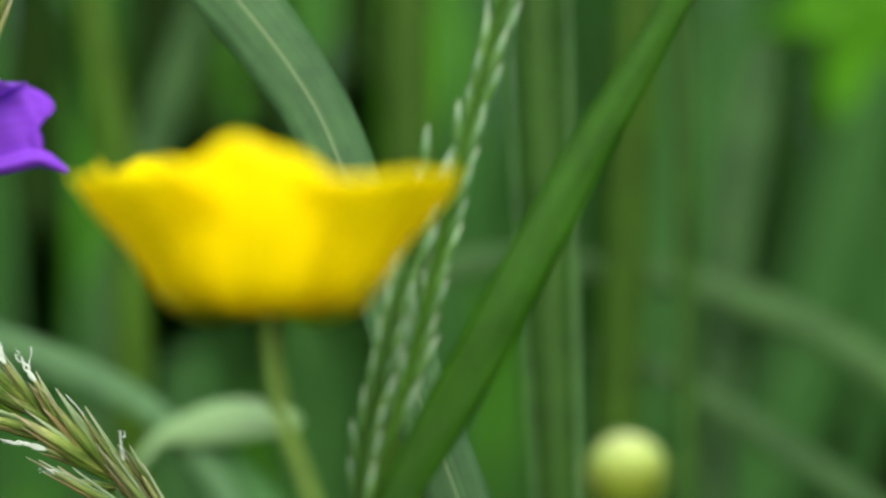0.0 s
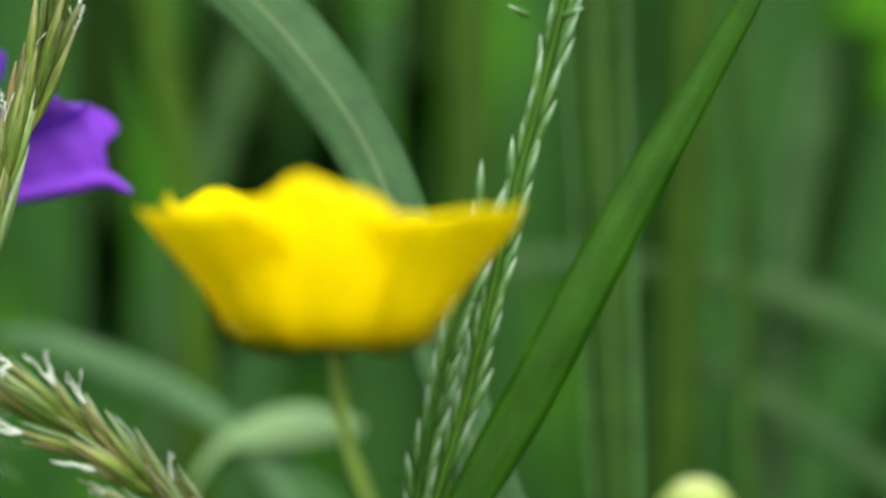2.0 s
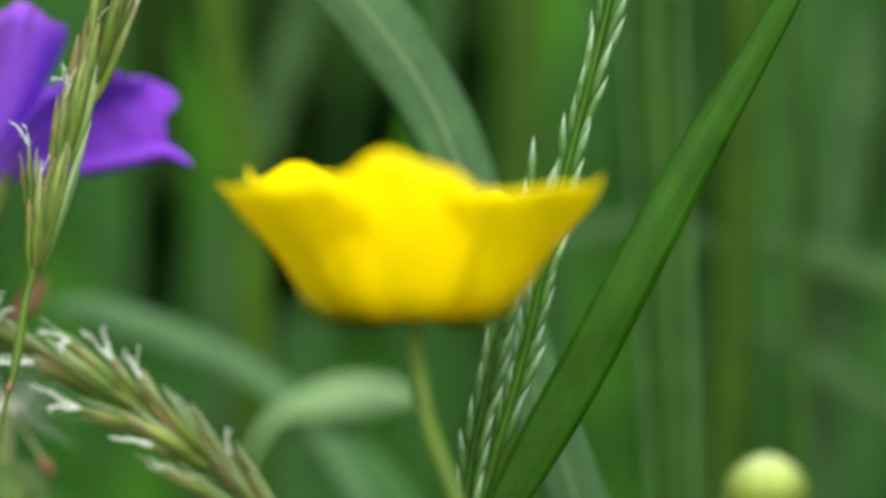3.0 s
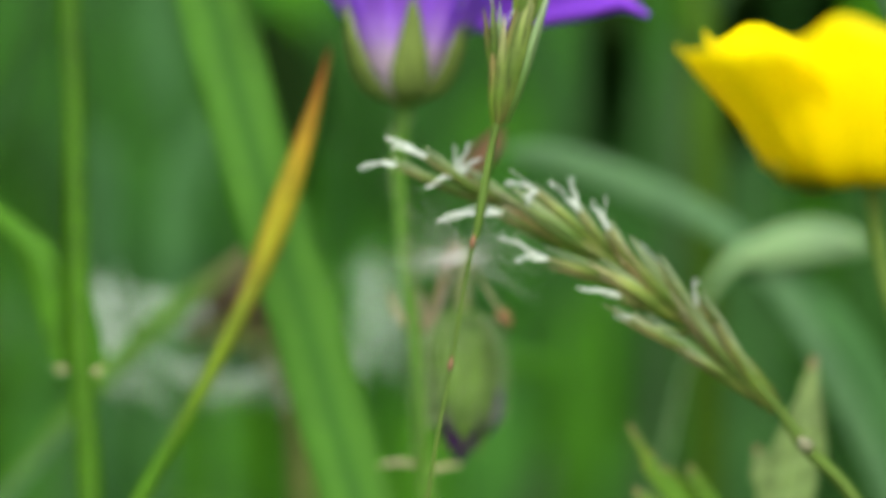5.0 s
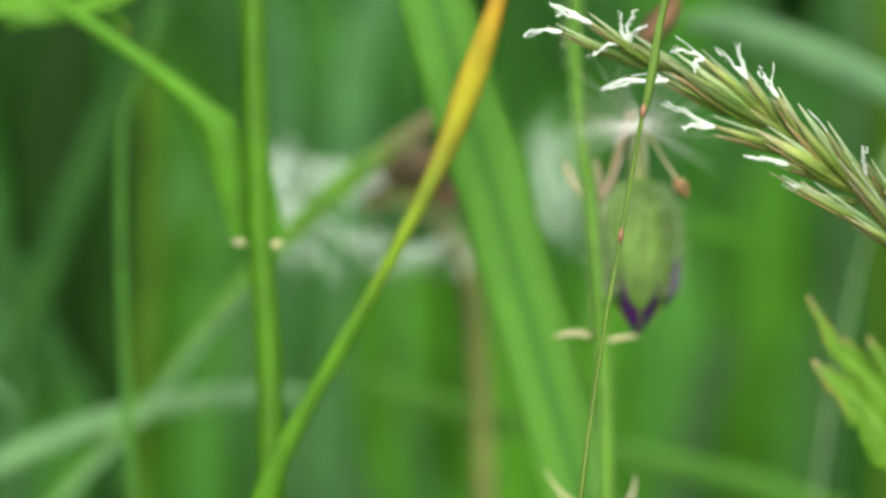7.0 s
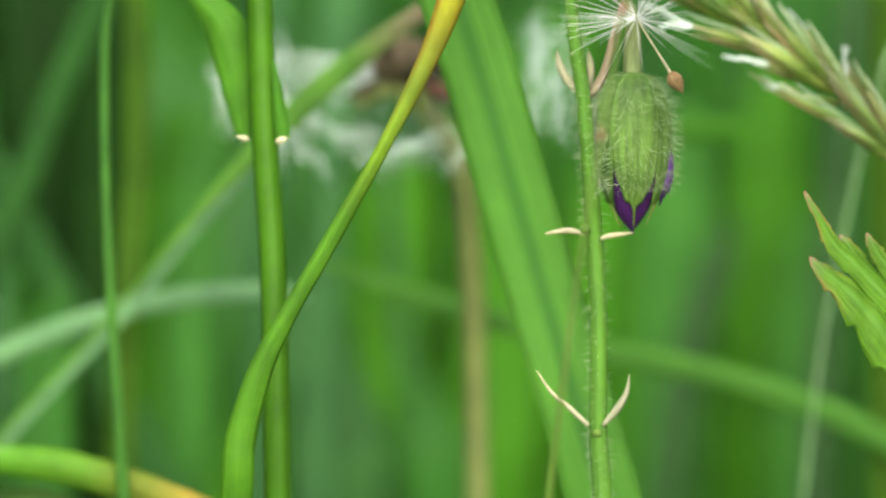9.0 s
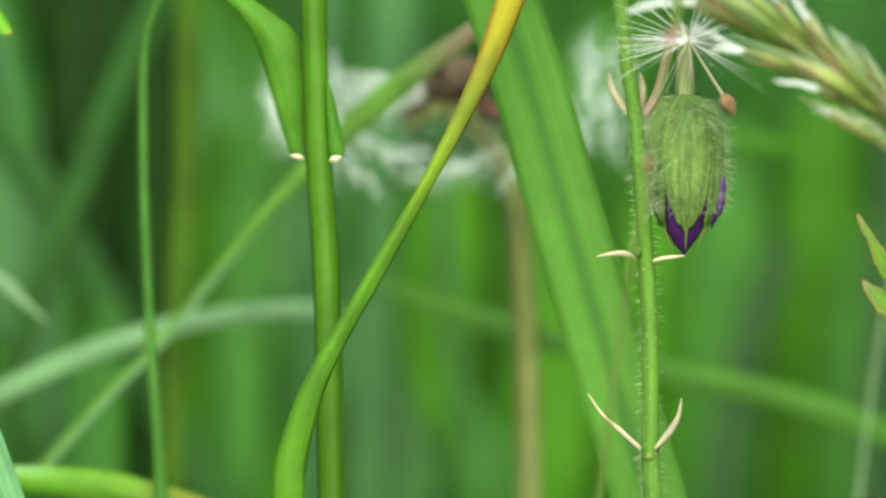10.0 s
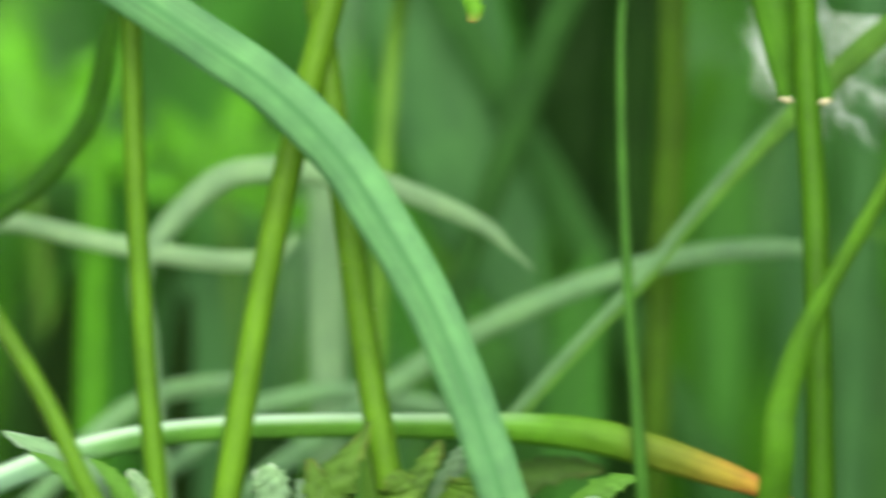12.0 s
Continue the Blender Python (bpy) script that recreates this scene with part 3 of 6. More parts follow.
# crossing and arching blades behind
FAR = "pale grass blade arching behind the flowers"
cross_low = grass_blade([(-0.02129, 0.695, 0.31000, 0.00070), (-0.02444, 0.695, 0.31041, 0.00132), (-0.02998, 0.695, 0.30999, 0.00146), (-0.03553, 0.695, 0.30874, 0.00153), (-0.04107, 0.695, 0.30675, 0.00160), (-0.04702, 0.695, 0.30385, 0.00160), (-0.05298, 0.695, 0.29969, 0.00161)], PALE, FAR)
grass_blade([(-0.01198, 0.685, 0.32995, 0.00117), (-0.01705, 0.685, 0.32627, 0.00163), (-0.02133, 0.685, 0.32246, 0.00155), (-0.02465, 0.685, 0.31917, 0.00117), (-0.02737, 0.685, 0.31621, 0.00069), (-0.03069, 0.685, 0.31239, 0.00028), (-0.03399, 0.685, 0.30841, 0.00028), (-0.04182, 0.685, 0.29999, 0.00028)], TAN_TIP, "mid-green grass blade with a tan tip bent behind the collared stem")
cross_straight = grass_blade([(-0.02309, 0.691, 0.32132, 0.00024), (-0.02664, 0.691, 0.31738, 0.00062), (-0.03056, 0.691, 0.31287, 0.00064), (-0.03411, 0.691, 0.30854, 0.00064), (-0.04219, 0.691, 0.29987, 0.00064)], PALE, "straight pale grass blade leaning behind the stems")
grass_blade([(-0.01983, 0.7, 0.31226, 0.00056), (-0.01425, 0.7, 0.31019, 0.00151), (-0.01027, 0.7, 0.30900, 0.00167), (0.00048, 0.7, 0.30590, 0.00175), (0.00645, 0.7, 0.30471, 0.00175), (0.01313, 0.7, 0.30281, 0.00175), (0.02037, 0.7, 0.29955, 0.00175)], FRESH, "bright green grass blade arching behind the bud")
grass_blade([(0.04191, 0.705, 0.34163, 0.00125), (0.04358, 0.705, 0.34226, 0.00208), (0.04817, 0.705, 0.34298, 0.00208), (0.05674, 0.705, 0.34208, 0.00217), (0.06155, 0.705, 0.34125, 0.00250), (0.06657, 0.705, 0.33959, 0.00275), (0.07151, 0.705, 0.33730, 0.00276), (0.07787, 0.705, 0.33293, 0.00276)], DIM_PALE, FAR)
grass_blade([(0.05318, 0.705, 0.33665, 0.00058), (0.05778, 0.705, 0.33540, 0.00192), (0.06446, 0.705, 0.33157, 0.00217), (0.07149, 0.705, 0.32708, 0.00217), (0.07701, 0.705, 0.32291, 0.00217)], DIM_PALE, FAR)
grass_blade([(0.00567, 0.692, 0.33689, 0.00081), (0.00853, 0.692, 0.33665, 0.00196), (0.01220, 0.692, 0.33559, 0.00237), (0.01791, 0.692, 0.33324, 0.00237), (0.02077, 0.692, 0.33177, 0.00204), (0.02363, 0.692, 0.32945, 0.00187), (0.02649, 0.692, 0.32598, 0.00187), (0.02894, 0.692, 0.32149, 0.00187)], PALE, FAR)
grass_blade([(0.03216, 0.691, 0.33037, 0.00082), (0.02891, 0.691, 0.33054, 0.00285), (0.02564, 0.691, 0.33012, 0.00293), (0.02238, 0.691, 0.32922, 0.00122), (0.02035, 0.691, 0.32677, 0.00049), (0.01953, 0.691, 0.32392, 0.00025)], WHITISH, "short pale grass blade bent over")
grass_blade([(0.02072, 0.693, 0.32705, 0.00065), (0.02256, 0.693, 0.32930, 0.00204), (0.02481, 0.693, 0.32889, 0.00319), (0.02767, 0.693, 0.32623, 0.00327), (0.03033, 0.693, 0.32296, 0.00319), (0.03258, 0.693, 0.31929, 0.00310), (0.03421, 0.693, 0.31553, 0.00310)], BROAD, "broad grey-green grass blade curving down")
grass_blade([(-0.04161, 0.6902, 0.30935, 0.00012), (-0.04337, 0.6902, 0.31092, 0.00054), (-0.04533, 0.6902, 0.31256, 0.00111), (-0.05044, 0.6902, 0.31475, 0.00157), (-0.05518, 0.6902, 0.31591, 0.00181), (-0.06030, 0.6902, 0.31629, 0.00181), (-0.06423, 0.6902, 0.31500, 0.00181), (-0.06868, 0.6902, 0.30968, 0.00150), (-0.06829, 0.6902, 0.30462, 0.00120), (-0.06775, 0.6902, 0.29917, 0.00110)], WHITISH, FAR)
grass_blade([(-0.05794, 0.6902, 0.31166, 0.00039), (-0.06030, 0.6902, 0.31008, 0.00134), (-0.06504, 0.6902, 0.31015, 0.00142), (-0.07096, 0.6902, 0.31117, 0.00142), (-0.07808, 0.6902, 0.31262, 0.00134), (-0.08362, 0.6902, 0.31161, 0.00134)], WHITISH, FAR)
grass_blade([(-0.06113, 0.6952, 0.30180, 0.00039), (-0.06232, 0.6952, 0.30152, 0.00119), (-0.06750, 0.6952, 0.30070, 0.00143), (-0.07148, 0.6952, 0.29859, 0.00143), (-0.07547, 0.6952, 0.29441, 0.00143)], PALE, FAR)
grass_blade([(-0.04763, 0.6952, 0.29957, 0.00039), (-0.04922, 0.6952, 0.29985, 0.00135), (-0.05557, 0.6952, 0.30074, 0.00143), (-0.06154, 0.6952, 0.29953, 0.00143), (-0.06591, 0.6952, 0.29642, 0.00143)], PALE, FAR)
grass_blade([(-0.05654, 0.7002, 0.32014, 0.00081), (-0.05675, 0.7002, 0.31417, 0.00240), (-0.05668, 0.7002, 0.30019, 0.00248), (-0.05659, 0.7002, 0.29292, 0.00248)], WHITISH, "pale upright grass blade far behind")
grass_blade([(-0.06990, 0.6861, 0.32818, 0.00069), (-0.07054, 0.6861, 0.32546, 0.00134), (-0.07191, 0.6861, 0.31997, 0.00156), (-0.07448, 0.6861, 0.31645, 0.00150), (-0.07763, 0.6861, 0.31363, 0.00134), (-0.08234, 0.6861, 0.31056, 0.00134)], DARK, "dark green grass blade in the shade")
grass_stalk([(-0.06778, 0.6725, 0.33398, 0.00138), (-0.06771, 0.6725, 0.32748, 0.00142), (-0.06745, 0.6725, 0.31677, 0.00145), (-0.06688, 0.6725, 0.30528, 0.00146), (-0.06593, 0.6725, 0.29446, 0.00153)], STEM_BRIGHT, "bright green upright grass stalk")
grass_stalk([(-0.05220, 0.6715, 0.33512, 0.00168), (-0.05412, 0.6715, 0.32826, 0.00191), (-0.05680, 0.6715, 0.31795, 0.00191), (-0.05872, 0.6715, 0.30916, 0.00191), (-0.06123, 0.6715, 0.29454, 0.00199)], STEM_BRIGHT, "bright green leaning grass stalk")
grass_stalk([(-0.05612, 0.6725, 0.33398, 0.00153), (-0.05489, 0.6725, 0.32596, 0.00176), (-0.05312, 0.6725, 0.31296, 0.00191), (-0.05191, 0.6725, 0.30455, 0.00198), (-0.05029, 0.6725, 0.29498, 0.00199)], STEM_BRIGHT, "downy green leaning stalk", downy=900)
grass_stalk([(-0.07887, 0.66, 0.31252, 0.00098), (-0.07548, 0.66, 0.30726, 0.00120), (-0.07246, 0.66, 0.30238, 0.00128), (-0.06907, 0.66, 0.29517, 0.00135)], STEM_BRIGHT, "thin downy stalk leaning over the leaves", downy=700)
grass_blade([(0.01101, 0.705, 0.32154, 0.00020), (0.00801, 0.705, 0.32154, 0.00176), (0.00520, 0.705, 0.32130, 0.00217), (0.00260, 0.705, 0.31961, 0.00201), (0.00120, 0.705, 0.31520, 0.00185), (0.00080, 0.705, 0.30798, 0.00177)], LIGHT, "yellow-green grass blade bending behind the bud")
leaning = grass_blade([(-0.03075, 0.708, 0.35057, 0.00080), (-0.03436, 0.708, 0.34134, 0.00201), (-0.03717, 0.708, 0.33492, 0.00225), (-0.03918, 0.708, 0.33050, 0.00233), (-0.04200, 0.708, 0.32406, 0.00233), (-0.04442, 0.708, 0.31761, 0.00226), (-0.04684, 0.708, 0.31116, 0.00201), (-0.04846, 0.708, 0.30551, 0.00185), (-0.04886, 0.708, 0.29986, 0.00186)], MEDIUM, "leaning green grass blade standing behind the flowers", fold=0.1, group="upright grass blades")
# upright blades behind the buttercup; SHADE and near-black ones paint shade into the gaps
for pts, mat in (
    ([(0.04537, 0.676, 0.36775, 0.00032), (0.04581, 0.676, 0.35973, 0.00048), (0.04644, 0.676, 0.34771, 0.00052), (0.04715, 0.676, 0.33571, 0.00056), (0.04787, 0.676, 0.32444, 0.00060)], DIM_PALE),
    ([(0.04795, 0.678, 0.36792, 0.00265), (0.04826, 0.678, 0.35987, 0.00305), (0.04882, 0.678, 0.34782, 0.00329), (0.04929, 0.678, 0.33578, 0.00337), (0.04968, 0.678, 0.32448, 0.00337)], STALKY),
    ([(0.04977, 0.674, 0.36761, 0.00048), (0.05000, 0.674, 0.35961, 0.00056), (0.05031, 0.674, 0.34762, 0.00060), (0.05062, 0.674, 0.33565, 0.00064), (0.05085, 0.674, 0.32441, 0.00064)], DIM_PALE),
    ([(0.05743, 0.7, 0.36970, 0.00249), (0.05701, 0.7, 0.36139, 0.00290), (0.05637, 0.7, 0.34893, 0.00307), (0.05574, 0.7, 0.33649, 0.00306), (0.05531, 0.7, 0.32482, 0.00306)], DIM_LIGHT),
    ([(0.06704, 0.71, 0.35956, 0.00168), (0.06598, 0.71, 0.35366, 0.00379), (0.06449, 0.71, 0.34524, 0.00362), (0.06363, 0.71, 0.33262, 0.00336), (0.06320, 0.71, 0.32498, 0.00336)], DIM_PALE),
    ([(0.04134, 0.71, 0.37043, 0.00294), (0.04092, 0.71, 0.36201, 0.00353), (0.04092, 0.71, 0.34939, 0.00378), (0.04050, 0.71, 0.33679, 0.00378), (0.04029, 0.71, 0.32496, 0.00377)], DIM_LIGHT),
    ([(0.01596, 0.7, 0.36954, 0.00207), (0.01742, 0.7, 0.36125, 0.00256), (0.01888, 0.7, 0.35298, 0.00273), (0.02012, 0.7, 0.34470, 0.00273), (0.02055, 0.7, 0.33644, 0.00273), (0.02056, 0.7, 0.32479, 0.00272)], DIM_LIGHT),
    ([(0.02652, 0.72, 0.36519, 0.00128), (0.02440, 0.72, 0.35836, 0.00255), (0.02228, 0.72, 0.35197, 0.00272), (0.02016, 0.72, 0.34473, 0.00272), (0.01890, 0.72, 0.33283, 0.00272)], DIM_PALE),
    # dark blade standing in for shade at the far left
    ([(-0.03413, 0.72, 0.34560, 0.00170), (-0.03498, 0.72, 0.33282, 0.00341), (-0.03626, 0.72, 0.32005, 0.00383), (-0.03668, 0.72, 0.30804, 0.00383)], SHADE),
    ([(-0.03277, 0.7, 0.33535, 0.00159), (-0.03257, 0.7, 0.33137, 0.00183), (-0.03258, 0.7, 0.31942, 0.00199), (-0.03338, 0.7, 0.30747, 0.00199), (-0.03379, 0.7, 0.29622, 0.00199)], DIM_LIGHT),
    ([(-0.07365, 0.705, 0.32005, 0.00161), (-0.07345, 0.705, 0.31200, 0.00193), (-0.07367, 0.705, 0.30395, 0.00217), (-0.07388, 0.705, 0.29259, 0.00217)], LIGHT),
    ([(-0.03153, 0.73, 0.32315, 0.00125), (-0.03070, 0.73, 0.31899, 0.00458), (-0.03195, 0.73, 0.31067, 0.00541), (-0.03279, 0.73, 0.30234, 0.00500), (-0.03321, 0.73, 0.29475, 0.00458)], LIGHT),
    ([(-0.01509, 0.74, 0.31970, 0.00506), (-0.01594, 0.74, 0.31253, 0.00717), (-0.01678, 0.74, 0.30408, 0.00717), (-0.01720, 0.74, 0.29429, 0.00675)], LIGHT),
    # wide dark blade that paints a wedge of shade
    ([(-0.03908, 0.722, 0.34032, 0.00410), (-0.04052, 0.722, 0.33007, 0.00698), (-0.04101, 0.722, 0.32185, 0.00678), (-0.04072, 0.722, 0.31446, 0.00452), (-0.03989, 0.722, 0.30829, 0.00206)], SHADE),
    # near-black blades stand in for shaded gaps beside the buttercup
    ([(0.02405, 0.735, 0.36991, 0.00385), (0.02491, 0.735, 0.36476, 0.00556), (0.02535, 0.735, 0.35832, 0.00556), (0.02537, 0.735, 0.35189, 0.00470), (0.02638, 0.785, 0.33589, 0.00376), (0.02791, 0.835, 0.30689, 0.00329)], GAP_SHADE),
    ([(0.03861, 0.735, 0.36913, 0.00257), (0.03861, 0.735, 0.36225, 0.00385), (0.03819, 0.735, 0.35624, 0.00385), (0.03972, 0.785, 0.34024, 0.00308), (0.04201, 0.835, 0.31124, 0.00269)], GAP_SHADE),
    ([(0.08371, 0.715, 0.34039, 0.00376), (0.08117, 0.715, 0.33453, 0.00710), (0.07990, 0.715, 0.32950, 0.00835), (0.07926, 0.715, 0.32524, 0.00876)], GAP_SHADE),
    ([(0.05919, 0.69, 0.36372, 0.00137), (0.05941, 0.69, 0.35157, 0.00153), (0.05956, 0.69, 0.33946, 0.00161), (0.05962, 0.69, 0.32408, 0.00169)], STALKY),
    ([(0.07858, 0.74, 0.33783, 0.00259), (0.07769, 0.74, 0.33265, 0.00560), (0.07681, 0.74, 0.32738, 0.00646)], GAP_SHADE),
    # three dark blades in place of shaded hollows behind the stalks
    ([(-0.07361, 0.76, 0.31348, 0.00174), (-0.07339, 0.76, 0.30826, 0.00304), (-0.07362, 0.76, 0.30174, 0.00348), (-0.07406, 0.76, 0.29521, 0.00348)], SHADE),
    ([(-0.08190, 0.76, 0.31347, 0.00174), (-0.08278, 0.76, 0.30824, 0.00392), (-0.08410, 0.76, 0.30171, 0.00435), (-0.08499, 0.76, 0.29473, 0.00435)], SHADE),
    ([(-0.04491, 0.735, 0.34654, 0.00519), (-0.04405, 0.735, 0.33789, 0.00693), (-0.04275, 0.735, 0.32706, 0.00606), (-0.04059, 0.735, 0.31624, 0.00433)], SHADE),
    ([(-0.05183, 0.716, 0.33863, 0.00693), (-0.05102, 0.716, 0.32967, 0.00937), (-0.04938, 0.716, 0.32152, 0.00978), (-0.04693, 0.716, 0.31337, 0.00815), (-0.04448, 0.716, 0.30685, 0.00448), (-0.04285, 0.716, 0.30155, 0.00204)], BROAD),
    ([(-0.06575, 0.73, 0.31047, 0.00250), (-0.06659, 0.73, 0.30547, 0.00792), (-0.06701, 0.73, 0.29879, 0.00917), (-0.06744, 0.73, 0.29119, 0.00834)], BROAD),
    ([(-0.03892, 0.715, 0.31015, 0.00122), (-0.03973, 0.715, 0.30527, 0.00366), (-0.04014, 0.715, 0.29875, 0.00448), (-0.04034, 0.715, 0.29214, 0.00448)], MID),
    ([(0.00637, 0.74, 0.32297, 0.00253), (0.00595, 0.74, 0.31495, 0.00549), (0.00553, 0.74, 0.30524, 0.00591), (0.00512, 0.74, 0.29544, 0.00549)], MID),
    ([(0.01369, 0.75, 0.32759, 0.00342), (0.01284, 0.75, 0.31562, 0.00642), (0.01242, 0.75, 0.30492, 0.00685), (0.01200, 0.75, 0.29499, 0.00642)], LIGHT),
    ([(0.01011, 0.735, 0.31505, 0.00067), (0.00865, 0.735, 0.31086, 0.00277), (0.00664, 0.735, 0.30415, 0.00251), (0.00530, 0.735, 0.29568, 0.00252)], DIM_PALE),
    ([(0.02043, 0.755, 0.32845, 0.00430), (0.01980, 0.755, 0.31553, 0.00646), (0.01917, 0.755, 0.30261, 0.00646), (0.01874, 0.755, 0.29476, 0.00646)], MID),
    ([(0.00020, 0.76, 0.31847, 0.00260), (-0.00023, 0.76, 0.31110, 0.00521), (-0.00045, 0.76, 0.30241, 0.00564), (-0.00066, 0.76, 0.29451, 0.00564)], LIGHT),
    ([(0.01638, 0.745, 0.31486, 0.00255), (0.01596, 0.745, 0.30891, 0.00467), (0.01554, 0.745, 0.30296, 0.00510), (0.01533, 0.745, 0.29522, 0.00510)], MID),
    ([(-0.03955, 0.74, 0.31781, 0.00253), (-0.04039, 0.74, 0.31318, 0.00506), (-0.04081, 0.74, 0.30685, 0.00506), (-0.04123, 0.74, 0.29841, 0.00422)], LIGHT),
    ([(-0.01908, 0.725, 0.30618, 0.00200), (-0.01949, 0.725, 0.30123, 0.00650), (-0.01908, 0.725, 0.29628, 0.00800)], SOFT_GREEN),
    ([(-0.01383, 0.730, 0.30353, 0.00150), (-0.01300, 0.730, 0.29938, 0.00500), (-0.01258, 0.730, 0.29597, 0.00600)], MID),
    # two dark blades added as shade left of the collared stem
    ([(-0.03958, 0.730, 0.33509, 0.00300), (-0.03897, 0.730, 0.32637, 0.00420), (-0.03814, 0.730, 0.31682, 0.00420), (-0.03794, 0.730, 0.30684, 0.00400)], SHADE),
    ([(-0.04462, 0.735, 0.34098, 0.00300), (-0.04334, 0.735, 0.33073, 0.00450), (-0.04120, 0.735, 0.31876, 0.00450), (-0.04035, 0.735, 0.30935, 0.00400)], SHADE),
    # shade between the low stalks, drawn as two near-black blades
    ([(-0.07493, 0.712, 0.30856, 0.00120), (-0.07615, 0.712, 0.30372, 0.00320), (-0.07676, 0.712, 0.29969, 0.00400), (-0.07697, 0.712, 0.29324, 0.00400)], GAP_SHADE),
    ([(-0.06766, 0.712, 0.30696, 0.00080), (-0.06798, 0.712, 0.30374, 0.00176), (-0.06815, 0.712, 0.29972, 0.00200), (-0.06815, 0.712, 0.29569, 0.00200)], GAP_SHADE),
    # low dark blade, shade painted near the soil
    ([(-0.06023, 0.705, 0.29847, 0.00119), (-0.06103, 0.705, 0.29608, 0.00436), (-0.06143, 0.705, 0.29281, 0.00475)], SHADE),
    ([(0.02543, 0.735, 0.33807, 0.00259), (0.02500, 0.735, 0.32859, 0.00733), (0.02457, 0.735, 0.31824, 0.00819), (0.02435, 0.735, 0.30781, 0.00819)], SOFT_GREEN),
    ([(0.02061, 0.745, 0.33298, 0.00175), (0.02039, 0.745, 0.32337, 0.00524), (0.02017, 0.745, 0.31288, 0.00612), (0.02017, 0.745, 0.30755, 0.00612)], MID),
    ([(-0.02054, 0.728, 0.35077, 0.00213), (-0.02011, 0.728, 0.34650, 0.00299), (-0.01947, 0.728, 0.34308, 0.00282), (-0.01883, 0.728, 0.34009, 0.00128)], BROAD),
    ([(-0.01555, 0.722, 0.34083, 0.00102), (-0.01703, 0.722, 0.33787, 0.00296), (-0.01830, 0.722, 0.33406, 0.00356), (-0.01893, 0.722, 0.32940, 0.00339), (-0.01936, 0.722, 0.32178, 0.00254)], BROAD),
    ([(-0.02465, 0.722, 0.33914, 0.00102), (-0.02401, 0.722, 0.33617, 0.00237), (-0.02372, 0.722, 0.33194, 0.00271), (-0.02401, 0.722, 0.32348, 0.00254)], BROAD),
    ([(-0.02191, 0.732, 0.34746, 0.00258), (-0.02213, 0.732, 0.34317, 0.00386), (-0.02105, 0.732, 0.33802, 0.00343), (-0.02062, 0.732, 0.33158, 0.00258)], MID),
    ([(0.03400, 0.735, 0.34108, 0.00215), (0.03443, 0.735, 0.33762, 0.00560), (0.03487, 0.735, 0.33159, 0.00646), (0.03487, 0.735, 0.32469, 0.00646)], MEDIUM),
    # more gap shade as near-black blades, leaning back towards the soil
    ([(0.01334, 0.73, 0.37008, 0.00257), (0.01366, 0.73, 0.36148, 0.00429), (0.01401, 0.73, 0.35288, 0.00472), (0.01445, 0.73, 0.34429, 0.00386), (0.01503, 0.780, 0.32829, 0.00309), (0.01589, 0.830, 0.29929, 0.00270)], GAP_SHADE),
    ([(0.02357, 0.735, 0.37051, 0.00389), (0.02358, 0.735, 0.36183, 0.00561), (0.02337, 0.735, 0.35490, 0.00518), (0.02316, 0.735, 0.34711, 0.00345), (0.02409, 0.785, 0.33111, 0.00276), (0.02548, 0.835, 0.30211, 0.00241)], GAP_SHADE),
    ([(0.03181, 0.735, 0.36620, 0.00216), (0.03181, 0.735, 0.35926, 0.00389), (0.03160, 0.735, 0.35232, 0.00389), (0.03286, 0.785, 0.33632, 0.00311), (0.03476, 0.835, 0.30732, 0.00272)], GAP_SHADE),
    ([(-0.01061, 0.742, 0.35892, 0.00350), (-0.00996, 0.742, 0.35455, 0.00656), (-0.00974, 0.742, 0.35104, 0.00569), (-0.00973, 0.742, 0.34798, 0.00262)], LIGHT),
    # near-black blade in place of the shade behind the clock
    ([(-0.01190, 0.74, 0.34878, 0.00262), (-0.01146, 0.74, 0.34529, 0.00654), (-0.01102, 0.74, 0.34092, 0.00654), (-0.01102, 0.74, 0.33525, 0.00393), (-0.01146, 0.790, 0.31925, 0.00314), (-0.01212, 0.840, 0.29025, 0.00275)], GAP_SHADE),
    ([(-0.00741, 0.745, 0.31654, 0.00255), (-0.00762, 0.745, 0.31059, 0.00638), (-0.00784, 0.745, 0.30293, 0.00723), (-0.00783, 0.745, 0.29519, 0.00723)], LIGHT),
    ([(0.01349, 0.75, 0.31476, 0.00257), (0.01306, 0.75, 0.30705, 0.00728), (0.01264, 0.75, 0.30020, 0.00813), (0.01265, 0.75, 0.29420, 0.00813)], LIGHT),
    ([(0.01469, 0.752, 0.34226, 0.00263), (0.01535, 0.752, 0.33306, 0.00657), (0.01579, 0.752, 0.31993, 0.00745), (0.01558, 0.752, 0.30022, 0.00745)], MID),
    ([(0.01178, 0.760, 0.34423, 0.00177), (0.01244, 0.760, 0.33715, 0.00487), (0.01266, 0.760, 0.32653, 0.00576), (0.01222, 0.760, 0.31502, 0.00443)], SOFT_GREEN),
    ([(0.01965, 0.757, 0.34635, 0.00265), (0.01921, 0.757, 0.33709, 0.00573), (0.01877, 0.757, 0.32563, 0.00661), (0.01834, 0.757, 0.30006, 0.00661)], SOFT_GREEN),
    ([(-0.02739, 0.728, 0.32493, 0.00098), (-0.02882, 0.728, 0.31961, 0.00328), (-0.02983, 0.728, 0.31223, 0.00430), (-0.03023, 0.728, 0.29909, 0.00410)], MID),
):
